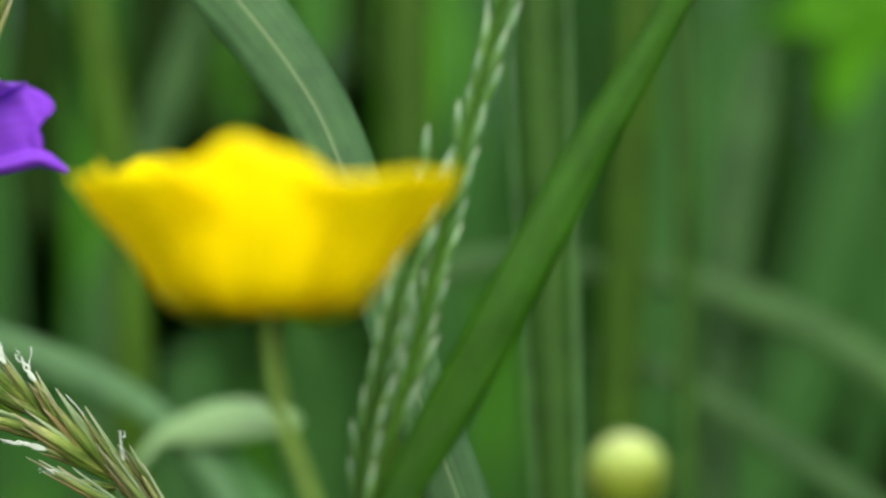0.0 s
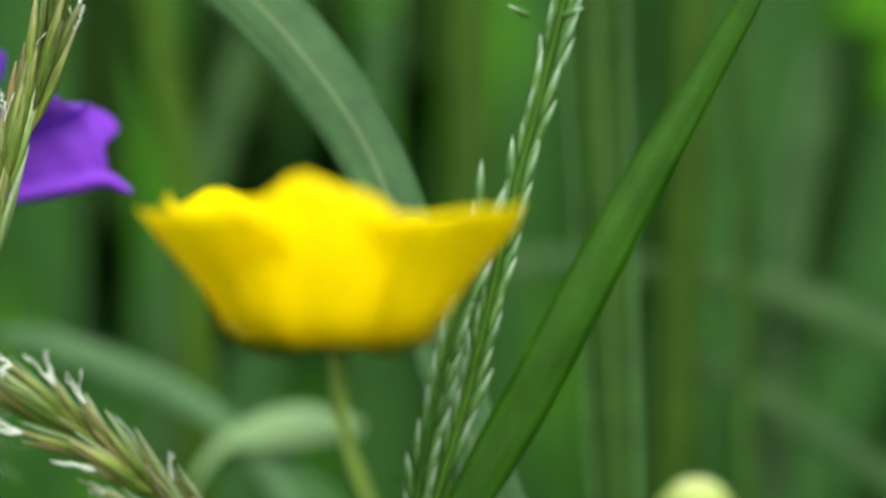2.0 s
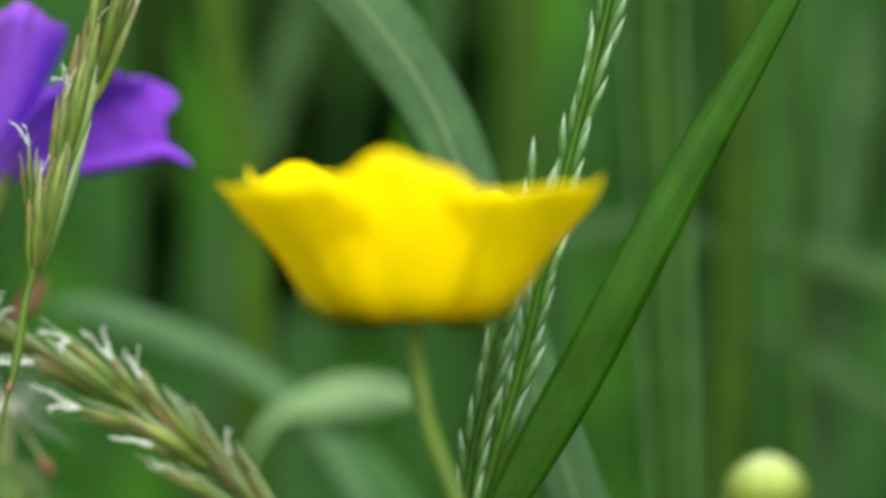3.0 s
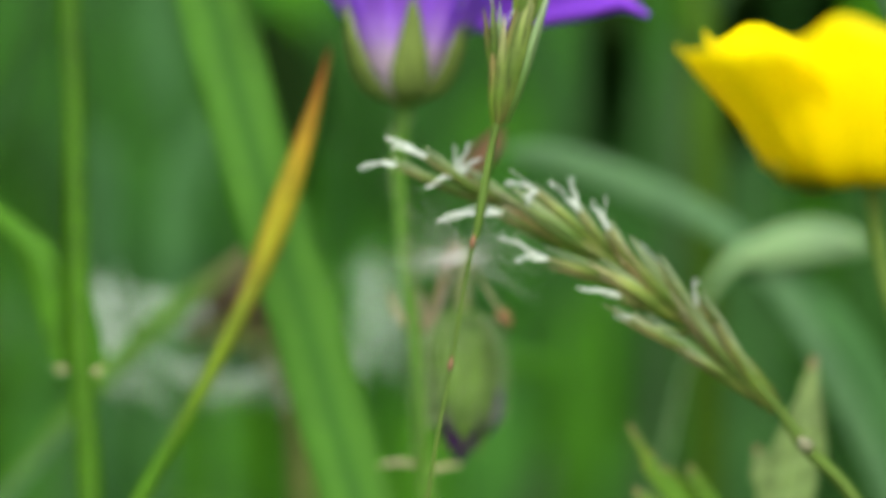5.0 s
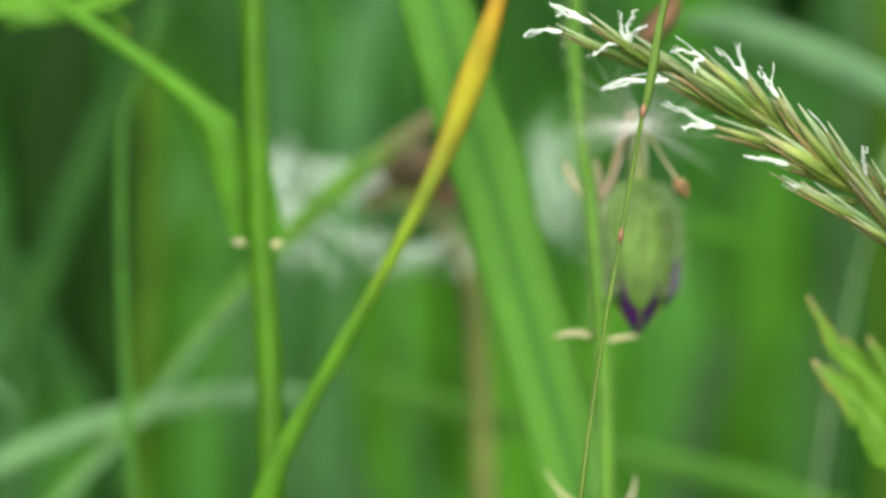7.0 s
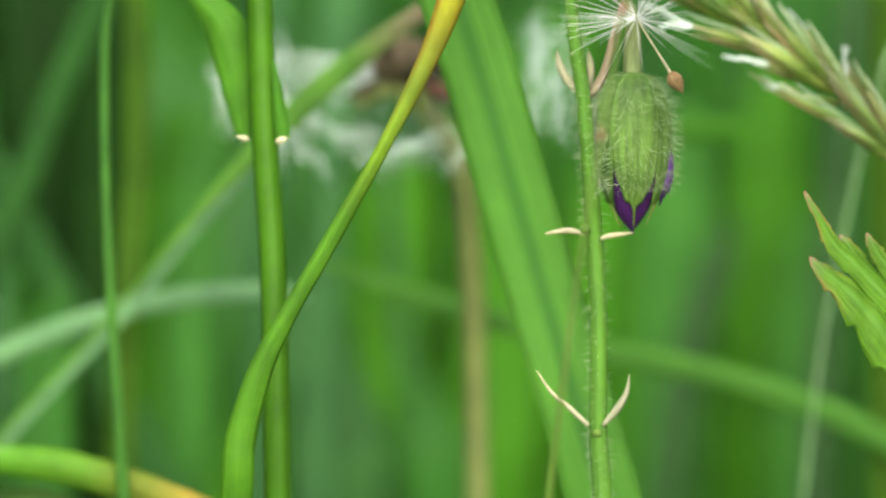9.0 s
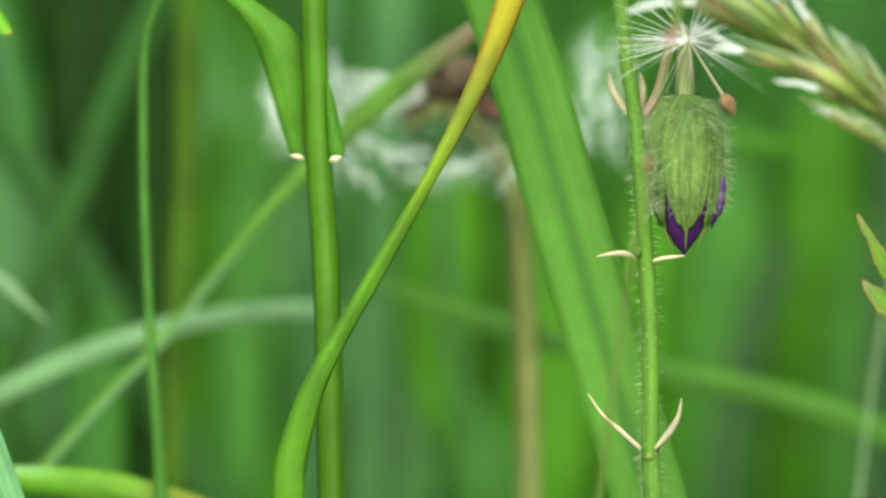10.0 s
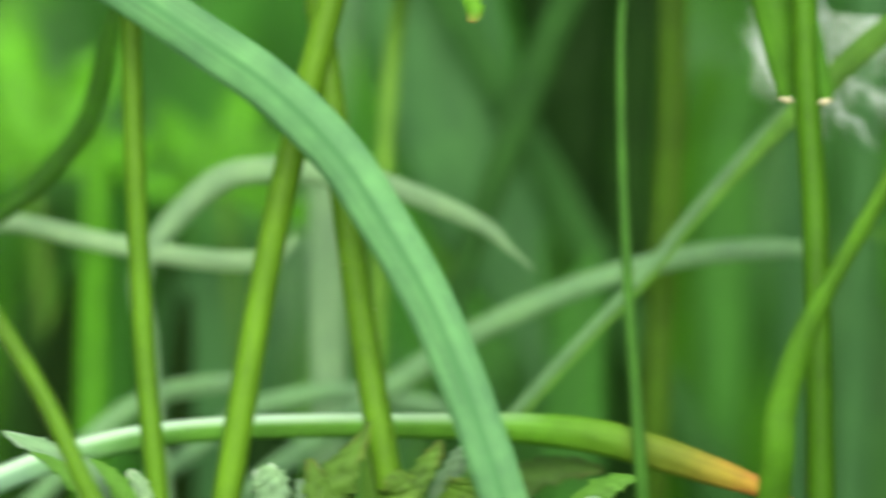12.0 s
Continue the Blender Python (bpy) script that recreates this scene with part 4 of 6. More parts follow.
    grass_blade(pts, mat, "upright grass blade behind the flowers, dark ones standing in for shaded gaps", fold=0.1, group="upright grass blades")


# ---------- collared grass stem ----------
def collar_grass():
    pts = to_ground([(-0.02486, 0.671, 0.38070, 0.00130), (-0.02385, 0.671, 0.35791, 0.00152), (-0.02316, 0.671, 0.34269, 0.00168), (-0.02293, 0.671, 0.33127, 0.00175), (-0.02259, 0.671, 0.32137, 0.00179), (-0.02203, 0.671, 0.31222, 0.00183), (-0.02173, 0.671, 0.29764, 0.00191)])
    base = root_of(pts)
    g = plant("grass_plant", base, "upright green grass stem with a folded leaf at its collar", "grass")
    hold("stem", tube_mesh("stem", pts, STEM, base, n=60, sides=14), g, base)
    hold("leaf", ribbon_mesh("leaf", [(-0.03777, 0.673, 0.33855, 0.00038), (-0.03432, 0.673, 0.33664, 0.00100), (-0.03126, 0.673, 0.33449, 0.00107), (-0.02890, 0.673, 0.33273, 0.00123), (-0.02684, 0.673, 0.33090, 0.00183), (-0.02531, 0.673, 0.32892, 0.00298), (-0.02469, 0.673, 0.32631, 0.00260), (-0.02446, 0.673, 0.32440, 0.00206), (-0.02423, 0.673, 0.32268, 0.00138), (-0.02404, 0.673, 0.32150, 0.00085)], COLLAR, base, 0.25, 0), g, base, "bright green leaf folding down to the collar")
    hold("sheath", ribbon_mesh("sheath", [(-0.02199, 0.67, 0.32670, 0.00030), (-0.02169, 0.67, 0.32443, 0.00076), (-0.02145, 0.67, 0.32253, 0.00107), (-0.02130, 0.67, 0.32146, 0.00099)], COLLAR, base, 0.3, 0, n=20), g, base, "green leaf sheath")
    husk = lance("auricle", BRACT, 1.0, 0.6)
    for at, way in zip([(-0.02352, 0.668, 0.32148), (-0.02177, 0.668, 0.32133)], ((-1, -0.2, 0.25), (1, -0.2, 0.35))):
        set_piece("auricle", husk, g, base, at, way, 0.0010)
    return g


collar = collar_grass()


# ---------- panicle grass with the dark leaf ----------
def panicle_grass():
    rng = random.Random(11)
    stalk = [(0.04393, 0.637, 0.35936, 0.00045), (0.04317, 0.637, 0.35671, 0.00049), (0.04166, 0.637, 0.35066, 0.00053), (0.03996, 0.637, 0.34425, 0.00053), (0.03856, 0.637, 0.33821, 0.00056), (0.03694, 0.637, 0.33143, 0.00060), (0.03505, 0.637, 0.32504, 0.00068), (0.03355, 0.637, 0.31977, 0.00090), (0.03299, 0.637, 0.31752, 0.00120)]
    pts = to_ground(stalk)
    base = root_of(pts)
    g = plant("grass_plant", base, "green panicle grass with pale-tipped spikelets and a dark leaf", "grass")
    hold("stem", tube_mesh("stem", pts, STEM, base, n=70), g, base)
    side = [(0.03820, 0.636, 0.34382, 0.00023), (0.03670, 0.636, 0.33780, 0.00034), (0.03557, 0.636, 0.33403, 0.00038), (0.03444, 0.636, 0.32915, 0.00041), (0.03350, 0.636, 0.32464, 0.00045), (0.03301, 0.636, 0.31939, 0.00053)]
    hold("side_branch", tube_mesh("side_branch", side, STEM, base, n=30, sides=6), g, base)
    husk = lance("spikelet", SPIKELET, 1.0, 0.17, sides=8, rings=10)
    for branch, n in ((stalk[:7], 44), (side, 24)):
        s = spline(branch, n)
        for i in range(1, n - 1):
            t = Vector((s[i - 1] - s[i])[:3]).normalized()
            sgn = 1 if i % 2 else -1
            off = t.cross(Vector((0, 1, 0))).normalized() * sgn
            way = t + off * rng.uniform(0.08, 0.22) + Vector((0, rng.uniform(-0.2, 0.05), 0))
            at = Vector(s[i][:3]) + off * 0.00035
            set_piece("spikelet", husk, g, base, at, way, rng.uniform(0.0032, 0.0044), rng.uniform(0, 90))
    lf = [(0.05936, 0.636, 0.36463, 0.00053), (0.05746, 0.636, 0.36084, 0.00121), (0.05500, 0.636, 0.35630, 0.00166), (0.05216, 0.636, 0.35139, 0.00218), (0.04914, 0.636, 0.34629, 0.00279), (0.04574, 0.636, 0.34007, 0.00316), (0.04197, 0.636, 0.33292, 0.00331), (0.03858, 0.636, 0.32690, 0.00316), (0.03557, 0.636, 0.32164, 0.00225), (0.03388, 0.636, 0.31826, 0.00113)]
    hold("leaf", ribbon_mesh("leaf", lf, DARK, base, 0.12, 0), g, base, "dark green leaf blade rising steeply")
    tuft = lance("spikelet", SPIKELET, 1.0, 0.35)
    for at, way in zip([(0.04298, 0.637, 0.35614), (0.04355, 0.637, 0.35596), (0.04109, 0.637, 0.35614)], ((0.8, -0.2, 0.3), (0.5, 0.2, 0.8), (-0.8, 0, 0.4))):
        set_piece("spikelet", tuft, g, base, at, way, 0.0018)
    return g


panicle = panicle_grass()


# ---------- flowering spikes with white filaments ----------
def onto(ob, owner):
    """Make a piece that already stands right on the plant a sub-part of another piece of it."""
    ob.parent = owner
    ob.matrix_basis = owner.matrix_basis.inverted() @ ob.matrix_basis
    return ob


def curled_filament(g, base, owner, start, way, rng, reach=1.0):
    """A limp white thread that hangs out of a spikelet and ends in a small anther."""
    p, w, pts = Vector(start), Vector(way).normalized(), []
    for k, wide in enumerate((0.00016, 0.00011, 0.00008, 0.00007, 0.00013, 0.00006)):
        pts.append((*p, wide))
        w = (w + Vector((rng.uniform(-0.7, 0.6), rng.uniform(-0.4, 0.3), rng.uniform(-0.6, 0.7))) * 0.5).normalized()
        p = p + w * rng.uniform(0.00024, 0.00046) * reach
    onto(hold("filament", tube_mesh("filament", pts, FILAMENT, base, n=14, sides=5), g, base), owner)


def feather(g, base, owner, tip, way, rng):
    """The downy stigma of a spikelet in flower: fine barbs along two short curved threads."""
    hairs = []
    for k in range(2):
        p, w = Vector(tip) - way * 0.0004, (way + Vector((rng.uniform(-0.7, 0.5), rng.uniform(-0.4, 0.1), rng.uniform(-0.5, 0.7)))).normalized()
        for j in range(9):
            q = p + w * 0.00016
            hairs.append((p, q))
            for b in range(3):
                out = Vector((rng.uniform(-1, 1), rng.uniform(-1, 1), rng.uniform(-1, 1)))
                hairs.append((q, q + (w * 0.8 + out).normalized() * rng.uniform(0.00012, 0.00034)))
            w = (w + Vector((rng.uniform(-0.3, 0.2), 0, rng.uniform(-0.3, 0.3)))).normalized()
            p = q
    tagged(onto(hold("stigma", hair_mesh("stigma", hairs, FILAMENT, base, 0.00006), g, base), owner), kind="stuff")


def limp_threads(g, base, owner, tip, way, end, rng):
    """A limp bundle of downy white threads from the mouth of a spikelet to where it hangs."""
    start = tip - way * 0.0011
    for k in range(2):
        far = end + Vector((rng.uniform(-1, 1), rng.uniform(-1, 1), rng.uniform(-1, 1))) * 0.00024
        pts = []
        for i, wide in enumerate((0.00026, 0.00024, 0.00017, 0.00013, 0.00011, 0.00013, 0.00006)):
            p = start.lerp(far, i / 6) + way * 0.0004 * math.sin(math.pi * i / 6)
            if i:
                p += Vector((rng.uniform(-1, 1), 0, rng.uniform(-1, 1))) * 0.00014
            pts.append((*p, wide))
        onto(hold("filament", tube_mesh("filament", pts, FILAMENT, base, n=18, sides=5), g, base), owner)
    hairs = []
    for k in range(22):
        p = start.lerp(end, rng.uniform(0.45, 1.0)) + way * 0.0002
        hairs.append((p, p + Vector((rng.uniform(-1, 1), rng.uniform(-1, 1), rng.uniform(-1, 1))).normalized() * rng.uniform(0.00016, 0.00036)))
    tagged(onto(hold("stigma", hair_mesh("stigma", hairs, FILAMENT, base, 0.00004), g, base), owner), kind="stuff")


def floret(g, base, foot, tip, width, seed, flowering, ends=()):
    """A spikelet of three husks from foot to tip, with limp filaments hanging out of it."""
    rng = random.Random(seed)
    way = tip - foot
    ln = way.length
    side = way.cross(Vector((0, 1, 0))).normalized()
    owner = None
    for k, (off, part, wide, skin) in enumerate(((0.0, 1.0, 0.60, SPIKELET_BROWN), (0.28, 0.86, 0.46, SPIKELET_TAN), (-0.30, 0.92, 0.42, SPIKELET_PALE))):
        a = foot + side * off * width * 0.6 + Vector((0, 0.00015 * k, 0))
        b = foot + way * part + side * off * width * rng.uniform(0.9, 1.7)
        husk = set_piece("husk" if owner else "spikelet", lance("husk", skin, 1.0, wide * width / ln, sides=9, rings=10), g, base, a, b - a, (b - a).length, rng.uniform(0, 180))
        if owner:
            onto(husk, owner)
        else:
            owner = husk
    way.normalize()
    for end in ends:
        limp_threads(g, base, owner, tip, way, end, rng)
    if flowering:
        feather(g, base, owner, tip, way, rng)
    for k in range(rng.choice((1, 2, 3)) if flowering else rng.choice((0, 0, 1))):
        w2 = (way + Vector((rng.uniform(-0.6, 0.6), rng.uniform(-0.5, 0.2), rng.uniform(-0.7, 0.9)))).normalized()
        curled_filament(g, base, owner, tip - way * rng.uniform(0.0003, 0.0014), w2, rng, rng.uniform(0.8, 1.35))


def spike_parts(g, base, axis, count, size, spread, seed, flowers=True):
    """Spikelets set in a spiral along the axis; where it flowers, every fourth one does."""
    rng = random.Random(seed)
    husks = [lance("spikelet", SPIKELET_BROWN, 1.0, w, sides=9, rings=10) for w in (0.085, 0.12)]
    s = spline(axis, count)
    for i in range(count):
        t = Vector((s[max(i - 1, 0)] - s[min(i + 1, count - 1)])[:3]).normalized()
        a = Vector((0, 1, 0)).cross(t).normalized()
        b = t.cross(a)
        ang = i * 2.4 + rng.uniform(-0.3, 0.3)
        off = a * math.cos(ang) + b * math.sin(ang)
        way = (t + off * spread * rng.uniform(0.5, 1.2)).normalized()
        ln = size * rng.uniform(0.75, 1.15)
        at = Vector(s[i][:3]) + off * 0.0004
        owner = set_piece("spikelet", husks[i % 2], g, base, at, way, ln, rng.uniform(0, 180))
        if flowers and i % 4 == 1:
            tip = at + way * ln
            feather(g, base, owner, tip, way, rng)
            for k in range(2):
                curled_filament(g, base, owner, tip - way * 0.0006, way + Vector((rng.uniform(-0.8, 0.8), rng.uniform(-0.6, 0.2), rng.uniform(-0.6, 0.9))), rng)


def bent_spike():
    axis = [(0.00990, 0.655, 0.33053), (0.01302, 0.655, 0.32860), (0.01650, 0.655, 0.32600), (0.01998, 0.655, 0.32259), (0.02329, 0.655, 0.31910)]
    stem = [(0.00989, 0.6545, 0.33015, 0.00031), (0.01572, 0.6545, 0.32626, 0.00046), (0.01996, 0.6545, 0.32259, 0.00062), (0.02327, 0.6545, 0.31911, 0.00077), (0.02539, 0.6545, 0.31620, 0.00093), (0.02849, 0.6545, 0.31291, 0.00100), (0.03159, 0.6545, 0.30711, 0.00108)]
    pts = to_ground(stem)
    base = root_of(pts)
    g = plant("grass_spike", base, "nodding greenish-brown grass spike in flower with white filaments", "grass")
    hold("stem", tube_mesh("stem", pts, STEM_DULL, base, n=60), g, base)
    spike_parts(g, base, axis, 22, 0.0050, 0.11, 5, flowers=False)
    # each spikelet: foot, tip, width and the ends of its limp white threads
    for k, (foot, tip, w, ends) in enumerate((
        ((0.00346, 0.6545, 0.33323), (-0.00141, 0.6535, 0.33654), 0.00099, [(-0.00307, 0.6533, 0.33706), (-0.00271, 0.6533, 0.33666)]),
        ((0.00228, 0.6545, 0.33323), (-0.00354, 0.6535, 0.33583), 0.00079, [(-0.00508, 0.6533, 0.33499)]),
        ((0.00678, 0.6545, 0.33180), (0.00108, 0.6535, 0.33523), 0.00139, [(0.00143, 0.6533, 0.33666), (0.00251, 0.6533, 0.33673), (-0.00058, 0.6533, 0.33370), (0.00310, 0.6533, 0.33559)]),
        ((0.01059, 0.6545, 0.32943), (0.00393, 0.6535, 0.33381), 0.00188, []),
        ((0.01106, 0.6545, 0.32990), (0.00618, 0.6535, 0.33429), 0.00129, [(0.00504, 0.6533, 0.33426), (0.00653, 0.6533, 0.33270)]),
        ((0.01248, 0.6545, 0.32872), (0.00933, 0.6535, 0.33311), 0.00104, [(0.00795, 0.6533, 0.33417), (0.00923, 0.6533, 0.33445)]),
        ((0.01414, 0.6545, 0.32729), (0.01146, 0.6535, 0.33192), 0.00114, [(0.01087, 0.6533, 0.33287)]),
        ((0.00821, 0.6545, 0.33015), (0.00369, 0.6535, 0.33262), 0.00094, [(0.00037, 0.6533, 0.33156), (0.00085, 0.6533, 0.33175)]),
        ((0.01320, 0.6545, 0.32729), (0.00677, 0.6535, 0.32931), 0.00134, [(0.00444, 0.6533, 0.33062), (0.00570, 0.6533, 0.32891)]),
        ((0.01628, 0.6545, 0.32516), (0.01045, 0.6535, 0.32884), 0.00164, []),
        ((0.01557, 0.6545, 0.32540), (0.01175, 0.6535, 0.32682), 0.00094, [(0.00980, 0.6533, 0.32687)]),
        ((0.01676, 0.6545, 0.32397), (0.01424, 0.6535, 0.32426), 0.00079, [(0.01245, 0.6533, 0.32505)]),
        ((0.01675, 0.6545, 0.32516), (0.01234, 0.6535, 0.33050), 0.00164, []),
        ((0.01889, 0.6545, 0.32350), (0.01459, 0.6535, 0.32962), 0.00094, []),
        ((0.01901, 0.6545, 0.32361), (0.01743, 0.6535, 0.32658), 0.00104, [(0.01781, 0.6533, 0.32759)]),
        ((0.02015, 0.6545, 0.32344), (0.01769, 0.6535, 0.32692), 0.00085, []),
        ((0.02196, 0.6545, 0.31953), (0.01607, 0.6535, 0.32685), 0.00112, []),
        ((0.02150, 0.6545, 0.31973), (0.01356, 0.6535, 0.32532), 0.00099, []),
        ((0.01957, 0.6545, 0.32146), (0.01144, 0.6535, 0.32589), 0.00086, []),
        ((0.02273, 0.6545, 0.31914), (0.01846, 0.6535, 0.32589), 0.00099, []),
        ((0.02111, 0.6545, 0.32031), (0.01471, 0.6535, 0.32840), 0.00119, []),
        ((0.02073, 0.6545, 0.32050), (0.01645, 0.6535, 0.32301), 0.00079, []),
    )):
        foot = Vector(foot) + (Vector(foot) - Vector(tip)).normalized() * 0.0008
        floret(g, base, foot, Vector(tip) + Vector((0, 0.0004 * (k % 3), 0)), w, 40 + k, False, [Vector(e) for e in ends])
    set_piece("joint", lance("joint", BRACT, 1.0, 0.8), g, base, Vector((0.02539, 0.6545, 0.31620)) + Vector((0.0004, -0.0003, -0.0004)), (-0.6, 0, 0.7), 0.0016)
    return g


def upright_spike():
    stem = [(0.00745, 0.648, 0.34833, 0.00038), (0.00430, 0.648, 0.33798, 0.00046), (0.00332, 0.648, 0.33280, 0.00066), (0.00296, 0.648, 0.33088, 0.00053), (0.00247, 0.648, 0.32897, 0.00030), (0.00124, 0.648, 0.32195, 0.00030), (0.00036, 0.648, 0.31728, 0.00030), (-0.00059, 0.648, 0.31114, 0.00034), (-0.00136, 0.648, 0.30540, 0.00042)]
    pts = to_ground(stem)
    base = root_of(pts)
    g = plant("grass_spike", base, "slim upright grass spike on a thin jointed stalk", "grass")
    hold("stem", tube_mesh("stem", pts, STEM_DULL, base, n=80), g, base)
    for at in [(0.00124, 0.6478, 0.32195), (0.00273, 0.6478, 0.33023)]:
        knot = lance("joint", BROWN, 1.0, 0.5)
        set_piece("joint", knot, g, base, Vector(at) - Vector((0.0001, 0, 0.0005)), (0.15, 0, 1), 0.0011)
    axis = [(0.01052, 0.648, 0.35982), (0.00918, 0.648, 0.35407), (0.00802, 0.648, 0.34947)]
    spike_parts(g, base, axis, 22, 0.0070, 0.16, 9)
    feet = [(0.00439, 0.648, 0.33790), (0.00454, 0.648, 0.33828), (0.00423, 0.648, 0.34142), (0.00630, 0.648, 0.34526), (0.00585, 0.648, 0.34410), (0.00745, 0.648, 0.34833)]
    tips = [(0.00484, 0.6475, 0.34562, 0.00145), (0.00722, 0.6475, 0.34945, 0.00207), (0.00399, 0.6475, 0.34692, 0.00100), (0.00859, 0.6475, 0.35520, 0.00191), (0.00652, 0.6475, 0.35099, 0.00138), (0.00859, 0.6475, 0.35635, 0.00153)]
    for k, (foot, (x, y, z, w)) in enumerate(zip(feet, tips)):
        floret(g, base, Vector(foot), Vector((x, y + 0.0003 * (k % 2), z)), w * 1.3, 70 + k, k in (2, 4))
    return g


nodding = bent_spike()
jointed = upright_spike()


# ---------- buttercup ----------
def buttercup():
    centre = Vector((0.02660, 0.618, 0.33388))
    stem = [(0.02682, 0.618, 0.33360, 0.00110), (0.02701, 0.618, 0.33090, 0.00095), (0.02774, 0.618, 0.32688, 0.00095), (0.02920, 0.618, 0.32288, 0.00102), (0.03067, 0.618, 0.31851, 0.00102)]
    pts = to_ground(stem)
    base = root_of(pts)
    g = plant("buttercup", base, "open yellow buttercup on a thin green stem", "flower")
    hold("stem", tube_mesh("stem", pts, STEM_DULL, base, n=50), g, base)
    mm = 0.001
    shapes = (
        (52, 50, ((1.2, 0.0), (5.4, 0.4), (8.0, 4.0), (10.2, 8.2))),
        (138, 46, ((1.2, 0.0), (5.5, 0.4), (8.8, 4.8), (11.4, 9.8))),
        (-24, 56, ((1.2, 0.1), (6.0, 0.5), (9.0, 4.4), (12.6, 8.5))),
        (200, 52, ((1.2, 0.1), (6.0, 0.4), (9.0, 4.2), (12.7, 8.3))),
        (-102, 38, ((1.2, 0.0), (6.4, 0.1), (9.2, 4.4), (10.9, 9.6))),
    )
    for k, (ang, half, prof) in enumerate(shapes):
        hold("petal", petal_mesh("petal", centre, (0, 0, 0), ang, half, [(r * mm, h * mm) for r, h in prof], YELLOW, base, notch=0.13, ruffle=0.0003, seed=k, narrow=0.6), g, base)
    for k, ang in enumerate((15, 90, 168, 205, 335)):
        hold("sepal", petal_mesh("sepal", centre, (0, 0, 0), ang, 14, [(0.0006, -0.0003), (0.004, -0.0004), (0.0074, 0.0012)], SEPAL_YELLOW, base, nv=8, nu=7, notch=0.5, taper=0.8, seed=k), g, base)
    knob = lance("stamen", ANTHER, 1.0, 0.3)
    rng = random.Random(2)
    for k in range(24):
        a = k * 2.4
        set_piece("stamen", knob, g, base, centre + Vector((math.cos(a) * 0.0015, math.sin(a) * 0.0015, 0.0005)), (math.cos(a) * 0.5, math.sin(a) * 0.5, 1), 0.0045, 0, 0.5)
    return g


def buttercup_bud():
    c = [(0.04930, 0.613, 0.32228)][0]
    stem = [(0.04930, 0.613, 0.32029, 0.00094), (0.04893, 0.613, 0.31631, 0.00094), (0.04875, 0.613, 0.31197, 0.00094)]
    pts = to_ground(stem)
    base = root_of(pts)
    g = plant("buttercup_bud", base, "round pale green buttercup bud on its stem", "flower bud")
    hold("stem", tube_mesh("stem", pts, STEM_HAIRY, base, n=40), g, base)
    c0 = Vector(c) - Vector((0, 0, 0.0023))
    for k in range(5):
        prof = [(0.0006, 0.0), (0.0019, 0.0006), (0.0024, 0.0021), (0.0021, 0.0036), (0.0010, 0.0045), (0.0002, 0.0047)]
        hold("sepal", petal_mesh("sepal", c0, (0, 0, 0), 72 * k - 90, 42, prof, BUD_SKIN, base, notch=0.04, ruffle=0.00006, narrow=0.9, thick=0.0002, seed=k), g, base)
    rng, hairs = random.Random(17), []
    for k in range(320):
        a, el = rng.uniform(0, 6.283), rng.uniform(-0.9, 1.5)
        d = Vector((math.cos(a) * math.cos(el), math.sin(a) * math.cos(el), math.sin(el)))
        p = c0 + Vector((0, 0, 0.0023)) + d * 0.0023
        hairs.append((p, p + (d + Vector((0, 0, 0.5))).normalized() * rng.uniform(0.0004, 0.0010)))
    tagged(hold("bud_hairs", hair_mesh("bud_hairs", hairs, FUZZ, base, 0.00003), g, base), kind="stuff")
    return g


yellow_flower = buttercup()
yellow_bud = buttercup_bud()


